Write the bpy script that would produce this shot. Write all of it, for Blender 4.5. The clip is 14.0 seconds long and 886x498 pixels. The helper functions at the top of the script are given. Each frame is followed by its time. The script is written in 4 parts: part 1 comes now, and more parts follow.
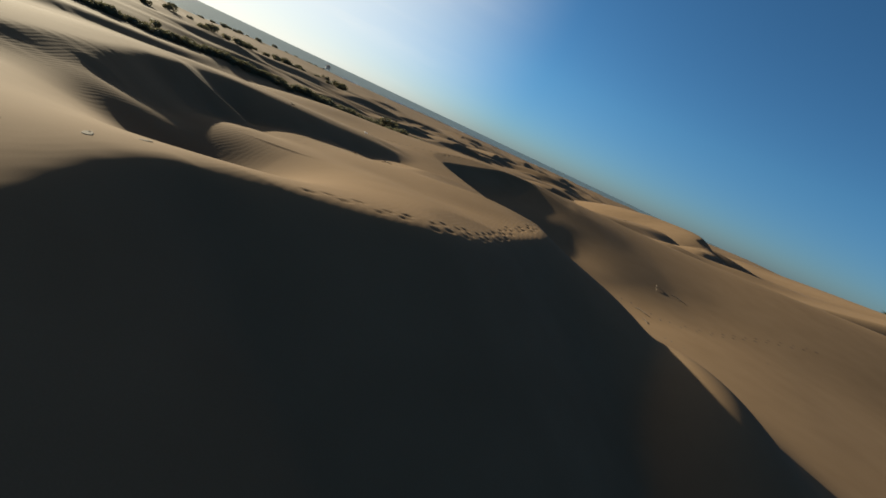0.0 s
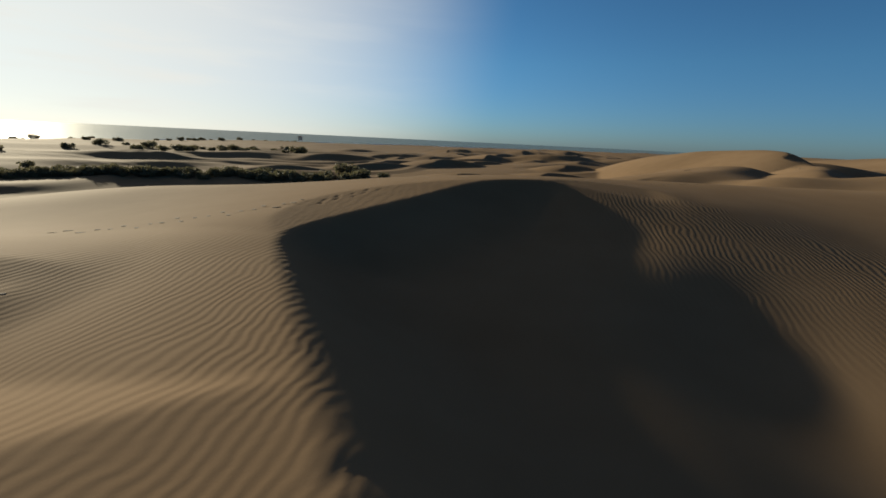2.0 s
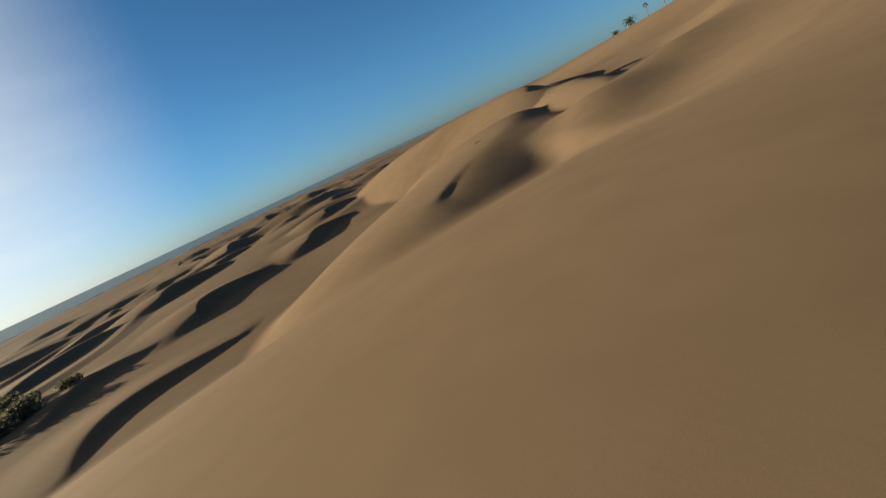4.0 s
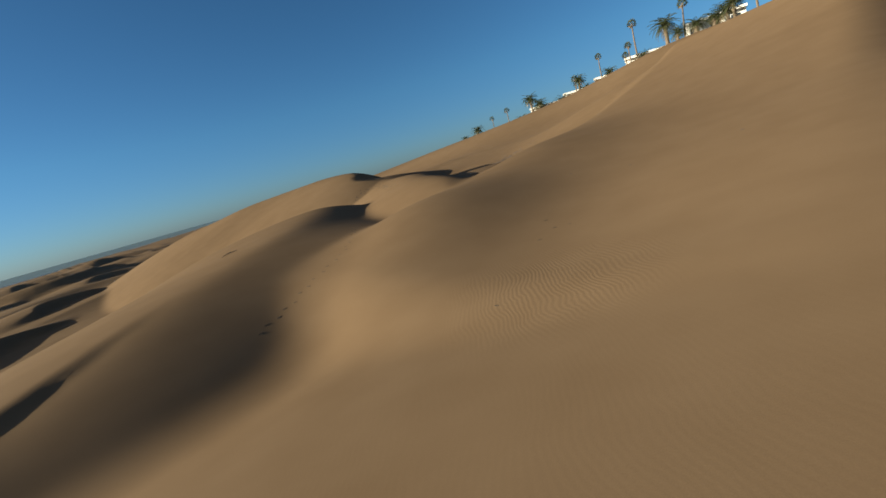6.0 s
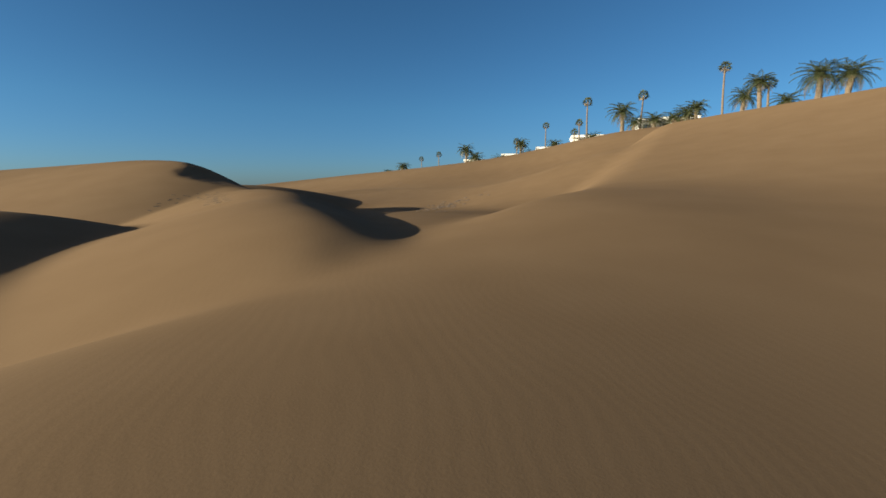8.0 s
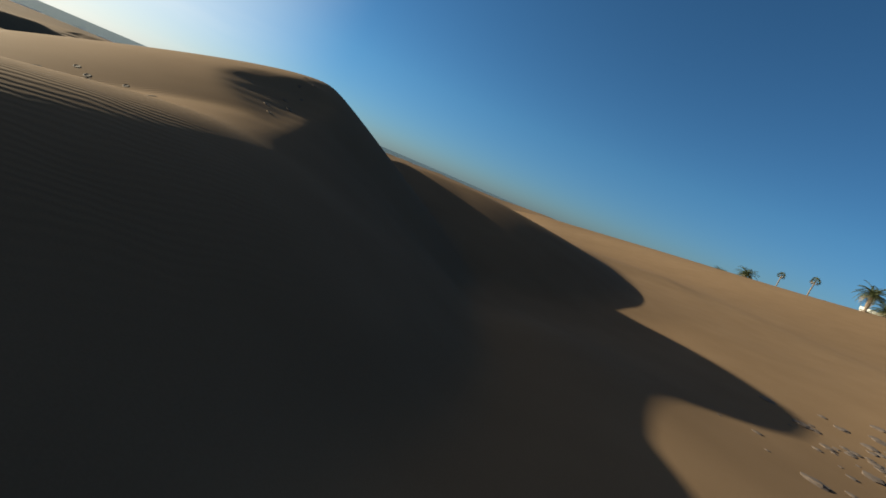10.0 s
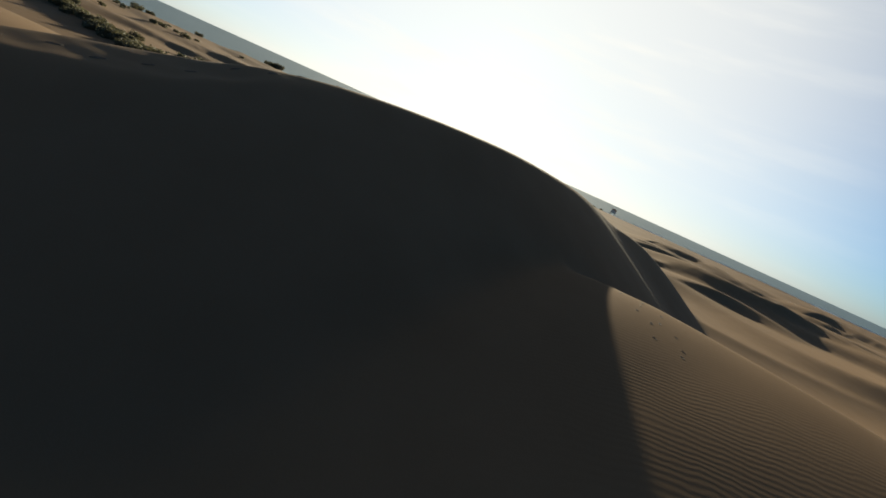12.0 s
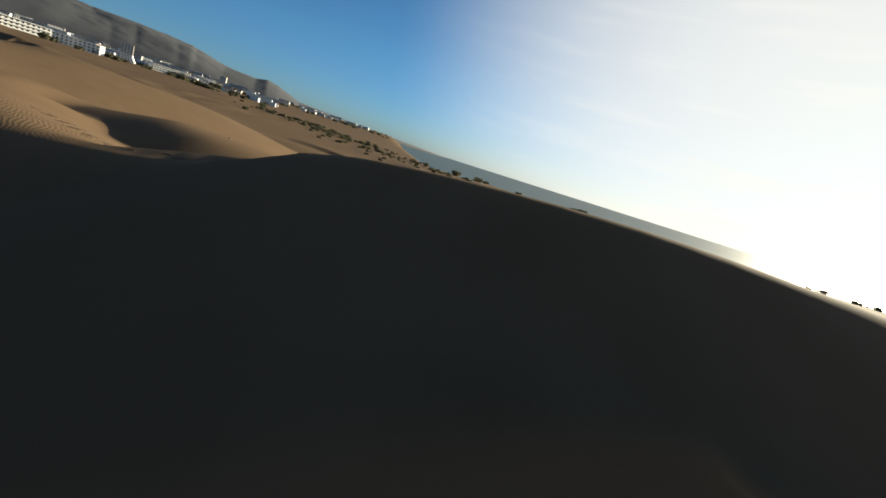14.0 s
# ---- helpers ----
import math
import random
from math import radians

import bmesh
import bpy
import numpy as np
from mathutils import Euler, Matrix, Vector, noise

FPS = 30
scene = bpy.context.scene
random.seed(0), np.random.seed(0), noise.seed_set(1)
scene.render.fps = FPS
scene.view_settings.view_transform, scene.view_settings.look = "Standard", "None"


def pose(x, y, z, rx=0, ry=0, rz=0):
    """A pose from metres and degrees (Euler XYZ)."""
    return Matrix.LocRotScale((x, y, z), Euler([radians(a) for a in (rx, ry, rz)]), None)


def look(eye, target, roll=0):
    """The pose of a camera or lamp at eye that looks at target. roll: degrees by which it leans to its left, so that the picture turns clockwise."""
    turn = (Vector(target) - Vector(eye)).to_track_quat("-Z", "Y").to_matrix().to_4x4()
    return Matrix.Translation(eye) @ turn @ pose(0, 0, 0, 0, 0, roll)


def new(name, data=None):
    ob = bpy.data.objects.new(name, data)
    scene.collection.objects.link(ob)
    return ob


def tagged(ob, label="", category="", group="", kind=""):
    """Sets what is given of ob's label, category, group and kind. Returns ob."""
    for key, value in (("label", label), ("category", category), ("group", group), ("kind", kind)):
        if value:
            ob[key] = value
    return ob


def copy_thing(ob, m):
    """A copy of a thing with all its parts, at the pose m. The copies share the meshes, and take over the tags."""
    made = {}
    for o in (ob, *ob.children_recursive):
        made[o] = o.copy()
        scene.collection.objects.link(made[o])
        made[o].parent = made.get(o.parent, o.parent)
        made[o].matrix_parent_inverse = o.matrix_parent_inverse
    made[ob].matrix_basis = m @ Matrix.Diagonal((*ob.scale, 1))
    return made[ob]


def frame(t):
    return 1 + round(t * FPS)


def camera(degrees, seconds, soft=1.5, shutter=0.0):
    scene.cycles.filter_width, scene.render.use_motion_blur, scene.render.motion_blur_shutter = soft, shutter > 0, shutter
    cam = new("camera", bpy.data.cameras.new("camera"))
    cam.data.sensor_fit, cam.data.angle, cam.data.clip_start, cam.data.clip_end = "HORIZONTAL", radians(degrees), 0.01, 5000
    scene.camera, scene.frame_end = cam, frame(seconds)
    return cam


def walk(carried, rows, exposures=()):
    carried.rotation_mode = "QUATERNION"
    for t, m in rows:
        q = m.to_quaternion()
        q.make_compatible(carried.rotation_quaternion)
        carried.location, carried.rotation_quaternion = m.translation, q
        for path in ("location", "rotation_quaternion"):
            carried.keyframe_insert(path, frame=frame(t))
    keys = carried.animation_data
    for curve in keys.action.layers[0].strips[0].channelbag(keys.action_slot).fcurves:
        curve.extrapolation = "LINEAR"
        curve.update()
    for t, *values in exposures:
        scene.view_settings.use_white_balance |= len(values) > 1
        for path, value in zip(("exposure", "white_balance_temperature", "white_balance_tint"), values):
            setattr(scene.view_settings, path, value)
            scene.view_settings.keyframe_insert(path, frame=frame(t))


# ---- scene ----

def looking(x, y, z, yaw, pitch, roll):
    """A camera pose: heading to the left of +y, pitch upwards, and the bank by which the picture turns clockwise."""
    a, b = radians(yaw), radians(pitch)
    way = Vector((-math.sin(a) * math.cos(b), math.cos(a) * math.cos(b), math.sin(b)))
    return look((x, y, z), Vector((x, y, z)) + way * 10, roll)


# seconds, place, heading, pitch, bank
PATH = [
    (0.0, -0.00, 0.00, 13.00, 0.00, -15.55, 25.29),
    (0.5, 1.20, 5.67, 12.89, 6.19, -16.08, 22.67),
    (1.0, 1.55, 11.52, 12.71, 9.48, -16.56, 18.95),
    (1.5, 2.42, 16.93, 12.48, 8.43, -16.66, 12.09),
    (2.0, 2.02, 22.88, 12.26, 4.77, -14.08, 2.73),
    (2.5, 1.53, 29.34, 12.32, -0.59, -13.08, -6.75),
    (3.0, 1.16, 35.42, 12.57, -10.39, -13.97, -17.13),
    (3.5, 2.32, 40.57, 12.81, -17.63, -15.12, -24.61),
    (4.0, 4.02, 45.37, 13.03, -22.90, -14.75, -25.04),
    (4.5, 6.52, 49.51, 13.05, -27.92, -14.25, -24.41),
    (5.0, 10.25, 52.66, 12.77, -33.91, -13.45, -22.24),
    (5.5, 14.68, 55.26, 12.32, -39.96, -12.52, -19.10),
    (6.0, 19.28, 57.76, 11.86, -45.14, -11.62, -15.60),
    (6.5, 23.53, 60.62, 11.51, -48.52, -10.90, -12.33),
    (7.0, 27.42, 63.82, 11.28, -50.68, -10.34, -9.36),
    (7.5, 31.04, 67.04, 11.14, -54.24, -9.50, -5.71),
    (8.0, 34.36, 70.31, 11.18, -58.94, -8.28, -0.15),
    (8.5, 37.73, 73.64, 11.32, -61.01, -7.20, 6.36),
    (9.0, 41.49, 77.04, 11.50, -56.70, -6.81, 12.86),
    (9.5, 46.00, 80.50, 11.60, -42.23, -7.66, 18.38),
    (10.0, 51.00, 84.00, 11.60, -21.44, -9.31, 23.09),
    (10.5, 55.50, 86.80, 11.90, -4.22, -10.14, 26.50),
    (11.0, 58.50, 90.00, 12.15, 14.07, -11.41, 26.06),
    (11.5, 60.30, 93.40, 12.55, 32.46, -12.83, 25.65),
    (12.0, 61.00, 96.90, 12.90, 50.14, -14.31, 24.29),
    (12.5, 60.90, 99.60, 13.15, 64.65, -15.23, 21.55),
    (13.0, 60.50, 101.15, 13.20, 76.72, -14.75, 19.38),
    (13.5, 60.00, 102.05, 13.25, 85.97, -13.85, 17.51),
    (14.0, 59.20, 102.90, 13.25, 93.37, -11.59, 17.57),
]
cam = camera(90.9, 14.0, 1.6)
walk(cam, [(t, looking(*row)) for t, *row in PATH], exposures=[(0, 1.1), (1, 1.15), (2, 0.85), (3, 1.25), (4, 1.2), (7, 1.1), (9.5, 1.15), (14, 1.1)])

# ---- light ----
SUN_AZ, SUN_EL = 52.0, 11.5
world = bpy.data.worlds.new("sky")
scene.world = world
world.use_nodes = True
wt = world.node_tree
wt.nodes.clear()
sky = wt.nodes.new("ShaderNodeTexSky")
sky.sky_type = "NISHITA"
sky.sun_disc = False
sky.sun_elevation = radians(SUN_EL)
sky.sun_rotation = radians(-SUN_AZ)
sky.air_density, sky.dust_density, sky.ozone_density, sky.altitude = 0.8, 0.35, 3.0, 10
# a cool cast, and the white haze that stands round a low sun over the sea
az, el = radians(SUN_AZ), radians(SUN_EL)
to_sun = Vector((-math.sin(az) * math.cos(el), math.cos(az) * math.cos(el), math.sin(el)))
coord = wt.nodes.new("ShaderNodeTexCoord")
dot = wt.nodes.new("ShaderNodeVectorMath")
dot.operation = "DOT_PRODUCT"
dot.inputs[1].default_value = to_sun
wt.links.new(coord.outputs["Generated"], dot.inputs[0])
near_sun = wt.nodes.new("ShaderNodeMapRange")
near_sun.interpolation_type = "SMOOTHSTEP"
near_sun.inputs["From Min"].default_value, near_sun.inputs["From Max"].default_value = 0.585, 1.03
wt.links.new(dot.outputs["Value"], near_sun.inputs["Value"])
tint = wt.nodes.new("ShaderNodeMix")
tint.data_type, tint.blend_type = "RGBA", "MULTIPLY"
tint.inputs["Factor"].default_value = 1.0
wt.links.new(sky.outputs[0], tint.inputs["A"])
up = wt.nodes.new("ShaderNodeSeparateXYZ")
wt.links.new(coord.outputs["Generated"], up.inputs[0])
# pale grey-blue at the horizon, clear blue above it, deep towards the zenith
cast = wt.nodes.new("ShaderNodeValToRGB")
stops = cast.color_ramp.elements
stops.new(0.3)
stops.new(0.5)
for stop, at, colour in zip(stops, (0.0, 0.16, 0.5, 0.85), ((0.62, 0.90, 1.28, 1), (0.68, 1.14, 1.34, 1), (0.64, 1.10, 1.26, 1), (0.30, 0.35, 0.35, 1))):
    stop.position, stop.color = at, colour
wt.links.new(up.outputs[2], cast.inputs[0])
wt.links.new(cast.outputs[0], tint.inputs["B"])
haze = wt.nodes.new("ShaderNodeMix")
haze.data_type = "RGBA"
haze.inputs["B"].default_value = (11.8, 11.6, 10.7, 1)
# thin bands of cloud low over the sea
flat_sky = wt.nodes.new("ShaderNodeMapping")
flat_sky.inputs["Scale"].default_value = (2.2, 2.2, 16)
wt.links.new(coord.outputs["Generated"], flat_sky.inputs["Vector"])
cloud = wt.nodes.new("ShaderNodeTexNoise")
cloud.inputs["Scale"].default_value, cloud.inputs["Detail"].default_value = 1.6, 6.0
wt.links.new(flat_sky.outputs[0], cloud.inputs["Vector"])
thin = wt.nodes.new("ShaderNodeMapRange")
thin.interpolation_type = "SMOOTHSTEP"
for key, value in (("From Min", 0.45), ("From Max", 0.75), ("To Min", 0.88), ("To Max", 1.0)):
    thin.inputs[key].default_value = value
wt.links.new(cloud.outputs[0], thin.inputs["Value"])
veil = wt.nodes.new("ShaderNodeMath")
veil.operation = "MULTIPLY"
wt.links.new(near_sun.outputs[0], veil.inputs[0])
wt.links.new(thin.outputs[0], veil.inputs[1])
wt.links.new(veil.outputs[0], haze.inputs["Factor"])
wt.links.new(tint.outputs["Result"], haze.inputs["A"])
bg = wt.nodes.new("ShaderNodeBackground")
bg.inputs["Strength"].default_value = 0.04
wo = wt.nodes.new("ShaderNodeOutputWorld")
wt.links.new(haze.outputs["Result"], bg.inputs[0])
wt.links.new(bg.outputs[0], wo.inputs[0])

sun_data = bpy.data.lights.new("sun", "SUN")
sun_data.energy, sun_data.angle, sun_data.color = 5.0, radians(0.6), (1.0, 0.90, 0.66)
sun_ob = new("sun", sun_data)
sun_ob.matrix_world = look(to_sun * 200, (0, 0, 0))


# ---- materials ----
def material(name, rough=0.8):
    m = bpy.data.materials.new(name)
    m.use_nodes = True
    nt = m.node_tree
    b = nt.nodes["Principled BSDF"]
    b.inputs["Roughness"].default_value = rough
    return m, nt, b


def node(nt, kind, **sets):
    n = nt.nodes.new(kind)
    for k, v in sets.items():
        n.inputs[k].default_value = v
    return n


def ramp(nt, fac, stops):
    r = nt.nodes.new("ShaderNodeValToRGB")
    e = r.color_ramp.elements
    while len(e) < len(stops):
        e.new(0.5)
    for s, (p, c) in zip(e, stops):
        s.position, s.color = p, (*c, 1)
    nt.links.new(fac, r.inputs[0])
    return r.outputs[0]


def math_node(nt, op, a, b):
    n = nt.nodes.new("ShaderNodeMath")
    n.operation = op
    for i, v in enumerate((a, b)):
        if isinstance(v, (int, float)):
            n.inputs[i].default_value = v
        else:
            nt.links.new(v, n.inputs[i])
    return n.outputs[0]


def sand_material():
    m, nt, b = material("sand", 0.92)
    b.inputs["Specular IOR Level"].default_value = 0.03
    geo = nt.nodes.new("ShaderNodeNewGeometry")
    pos = geo.outputs["Position"]
    big = node(nt, "ShaderNodeTexNoise", Scale=0.05, Detail=4.0)
    mid = node(nt, "ShaderNodeTexNoise", Scale=0.6, Detail=5.0)
    grain = node(nt, "ShaderNodeTexNoise", Scale=60.0, Detail=3.0)
    for n in (big, mid, grain):
        nt.links.new(pos, n.inputs["Vector"])
    f = math_node(nt, "ADD", math_node(nt, "MULTIPLY", big.outputs[0], 0.5), math_node(nt, "MULTIPLY", mid.outputs[0], 0.3))
    f = math_node(nt, "ADD", f, math_node(nt, "MULTIPLY", grain.outputs[0], 0.2))
    col = ramp(nt, f, [(0.3, (0.146, 0.096, 0.056)), (0.5, (0.178, 0.118, 0.070)), (0.7, (0.208, 0.141, 0.086))])
    nt.links.new(col, b.inputs["Base Color"])
    # wind ripples, bent by a slow noise and lost in places and on the slip faces
    bend = node(nt, "ShaderNodeTexNoise", Scale=0.35, Detail=2.0)
    nt.links.new(pos, bend.inputs["Vector"])
    shift = nt.nodes.new("ShaderNodeVectorMath")
    shift.operation = "MULTIPLY_ADD"
    nt.links.new(bend.outputs["Color"], shift.inputs[0])
    shift.inputs[1].default_value = (1.1, 1.1, 0)
    nt.links.new(pos, shift.inputs[2])
    turn = nt.nodes.new("ShaderNodeMapping")
    turn.inputs["Rotation"].default_value = (0, 0, radians(4))
    nt.links.new(shift.outputs[0], turn.inputs["Vector"])
    wave = node(nt, "ShaderNodeTexWave", Scale=1.9, Distortion=2.6, Detail=2.0)
    wave.inputs["Detail Scale"].default_value = 1.2
    nt.links.new(turn.outputs[0], wave.inputs["Vector"])
    # on the later dunes the wind has come from another side
    turn_late = nt.nodes.new("ShaderNodeMapping")
    turn_late.inputs["Rotation"].default_value = (0, 0, radians(48))
    nt.links.new(shift.outputs[0], turn_late.inputs["Vector"])
    wave_late = node(nt, "ShaderNodeTexWave", Scale=3.0, Distortion=3.0, Detail=2.0)
    wave_late.inputs["Detail Scale"].default_value = 1.2
    nt.links.new(turn_late.outputs[0], wave_late.inputs["Vector"])
    place = nt.nodes.new("ShaderNodeSeparateXYZ")
    nt.links.new(pos, place.inputs[0])
    late = nt.nodes.new("ShaderNodeMapRange")
    late.inputs["From Min"].default_value, late.inputs["From Max"].default_value = 46, 54
    nt.links.new(place.outputs[1], late.inputs["Value"])
    both = nt.nodes.new("ShaderNodeMix")
    nt.links.new(late.outputs[0], both.inputs["Factor"])
    nt.links.new(wave.outputs["Fac"], both.inputs["A"])
    nt.links.new(wave_late.outputs["Fac"], both.inputs["B"])
    patch = node(nt, "ShaderNodeTexNoise", Scale=0.16, Detail=2.0)
    nt.links.new(pos, patch.inputs["Vector"])
    # where the wind has rippled the sand most
    area = None
    for x, y, r, much in ((-4, 28, 8, 0.8), (0, 11, 10, 0.2), (-9, 16, 6, 0.5), (-15, 8, 12, 0.5), (10.5, 36, 7, 0.9), (27.5, 63.0, 3.5, 0.35), (35, 58, 6, 0.1), (46, 90, 7, 0.9), (58, 105, 6, 0.2), (13, 19, 8, 0.5)):
        far = nt.nodes.new("ShaderNodeVectorMath")
        far.operation = "DISTANCE"
        nt.links.new(pos, far.inputs[0])
        far.inputs[1].default_value = (x, y, 9.5)
        near = nt.nodes.new("ShaderNodeMapRange")
        near.interpolation_type = "SMOOTHSTEP"
        for k, v in (("From Min", r * 0.35), ("From Max", r), ("To Min", much), ("To Max", 0.0)):
            near.inputs[k].default_value = v
        nt.links.new(far.outputs["Value"], near.inputs["Value"])
        area = near.outputs[0] if area is None else math_node(nt, "MAXIMUM", area, near.outputs[0])
    broken = ramp(nt, patch.outputs[0], [(0.35, (0.35, 0.35, 0.35)), (0.6, (1, 1, 1))])
    mask = math_node(nt, "ADD", math_node(nt, "MULTIPLY", area, broken), 0.04)
    sep = nt.nodes.new("ShaderNodeSeparateXYZ")
    nt.links.new(geo.outputs["Normal"], sep.inputs[0])
    flat = ramp(nt, sep.outputs[2], [(0.86, (0, 0, 0)), (0.93, (1, 1, 1))])
    h = math_node(nt, "MULTIPLY", math_node(nt, "MULTIPLY", both.outputs["Result"], mask), flat)
    h = math_node(nt, "ADD", h, math_node(nt, "MULTIPLY", grain.outputs[0], 0.12))
    h = math_node(nt, "ADD", h, math_node(nt, "MULTIPLY", mid.outputs[0], 0.35))
    bump = node(nt, "ShaderNodeBump", Strength=0.6, Distance=0.0085)
    nt.links.new(h, bump.inputs["Height"])
    nt.links.new(bump.outputs[0], b.inputs["Normal"])
    return m


SAND = sand_material()

# ---- ground ----
SEA = 0.0          # the dunes stand 4 to 13 m above the sea
LIFT = 13.0        # heights below are given against the eye's first height

GX = np.concatenate([-30 - 0.32 * (1.045 ** np.arange(1, 138) - 1) / 0.045, np.arange(-30, -6, 0.3), np.arange(-6, -3.4, 0.11), np.arange(-3.4, 3.6, 0.06), np.arange(3.6, 6, 0.11), np.arange(6, 12, 0.2), np.arange(12, 42, 0.3), np.arange(42, 62, 0.2), np.arange(62, 95, 0.3), 95 + 0.3 * (1.045 ** np.arange(1, 140) - 1) / 0.045])
GY = np.concatenate([-12 - 0.3 * (1.05 ** np.arange(1, 125) - 1) / 0.05, np.arange(-12, 2, 0.3), np.arange(2, 6.2, 0.13), np.arange(6.2, 18.6, 0.065), np.arange(18.6, 44, 0.13), np.arange(44, 80, 0.3), np.arange(80, 122, 0.2), np.arange(122, 130, 0.3), 130 + 0.3 * (1.035 ** np.arange(1, 175) - 1) / 0.035])
GX.sort()
GY.sort()


def lattice(x, y, seed):
    """Smooth value noise in 0..1 with cells of size 1."""
    xi, yi = np.floor(x).astype(np.int64), np.floor(y).astype(np.int64)
    fx, fy = x - xi, y - yi
    fx, fy = fx * fx * fx * (fx * (fx * 6 - 15) + 10), fy * fy * fy * (fy * (fy * 6 - 15) + 10)

    def rnd(a, b):
        n = (a * 374761393 + b * 668265263 + seed * 974634777) & 0x7FFFFFFF
        n = ((n ^ (n >> 13)) * 1274126177) & 0x7FFFFFFF
        return ((n ^ (n >> 16)) & 0xFFFF) / 65535.0

    return (rnd(xi, yi) * (1 - fx) + rnd(xi + 1, yi) * fx) * (1 - fy) + (rnd(xi, yi + 1) * (1 - fx) + rnd(xi + 1, yi + 1) * fx) * fy


def step(a, b, v):
    s = np.clip((v - a) / (b - a), 0, 1)
    return s * s * (3 - 2 * s)


def mound(x, y, cx, cy, rx, ry, turn, high):
    c, s = math.cos(radians(turn)), math.sin(radians(turn))
    u, v = (x - cx) * c + (y - cy) * s, -(x - cx) * s + (y - cy) * c
    return high * np.exp(-((u / rx) ** 2 + (v / ry) ** 2))


def soft_max(a, b, k):
    h = np.clip(0.5 + 0.5 * (a - b) / k, 0, 1)
    return b + (a - b) * h + k * h * (1 - h)


def smooth_crest(points, gap=0.25):
    """A Catmull-Rom curve through the crest's points, evenly sampled."""
    p = np.array(points, float)
    p = np.vstack([2 * p[0] - p[1], p, 2 * p[-1] - p[-2]])
    out = []
    for i in range(1, len(p) - 2):
        n = max(2, int(np.linalg.norm(p[i + 1, :2] - p[i, :2]) / gap))
        t = np.arange(n)[:, None] / n
        out.append(0.5 * (2 * p[i] + (p[i + 1] - p[i - 1]) * t + (2 * p[i - 1] - 5 * p[i] + 4 * p[i + 1] - p[i + 2]) * t ** 2 + (3 * p[i] - p[i - 1] - 3 * p[i + 1] + p[i + 2]) * t ** 3))
    return np.vstack(out + [p[-2:-1]])


def dune(z, x, y, crest, lee=0.62, wind=0.2, brow=6.0, round_lee=0.35, reach=25.0, soft=0.25, sink=None):
    """Lays a dune over the heights z: a crest line, a slip face at the angle of repose on the right of it, a long back on the left.
    brow: how far the back stays nearly level behind the crest; sink: how steeply the back may climb behind a low stretch of the crest."""
    q = smooth_crest([(*p, round_lee)[:4] for p in crest])
    lo, hi = q[:, :2].min(0) - 1.3 * reach, q[:, :2].max(0) + 1.3 * reach
    ix = np.where((x[0] > lo[0]) & (x[0] < hi[0]))[0]
    iy = np.where((y[:, 0] > lo[1]) & (y[:, 0] < hi[1]))[0]
    part_of = np.s_[iy[0]:iy[-1] + 1, ix[0]:ix[-1] + 1]
    px, py = x[part_of].ravel(), y[part_of].ravel()
    tan = np.gradient(q[:, :2], axis=0)
    out = np.empty(len(px))
    for a in range(0, len(px), 20000):
        dx, dy = px[a:a + 20000, None] - q[None, :, 0], py[a:a + 20000, None] - q[None, :, 1]
        d = np.sqrt(dx * dx + dy * dy)
        k = d.argmin(1)
        r = np.arange(len(k))
        side = tan[k, 0] * dy[r, k] - tan[k, 1] * dx[r, k]
        fall = 6.0 * (d / reach) ** 4
        hl = (q[None, :, 2] - lee * d * d / (d + np.abs(q[None, :, 3]) + 1e-6) - fall).max(1)
        hw = (q[None, :, 2] - wind * d * d / (d + brow) - fall).max(1)
        # neither side buries a low stretch of the crest
        if sink is not None:
            hl = np.minimum(hl, q[k, 2])
            hw = np.minimum(hw, q[k, 2] + sink * d[r, k])
        left = (side >= 0).astype(float)
        end = (k == 0) | (k == len(q) - 1)
        turn = side / (np.hypot(tan[k, 0], tan[k, 1]) * d[r, k] + 1e-9)
        left[end] = step(-1, 1, turn[end])
        out[a:a + 20000] = hl + (hw - hl) * left
    out = out.reshape(x[part_of].shape)
    z[part_of] = soft_max(out, z[part_of], soft)


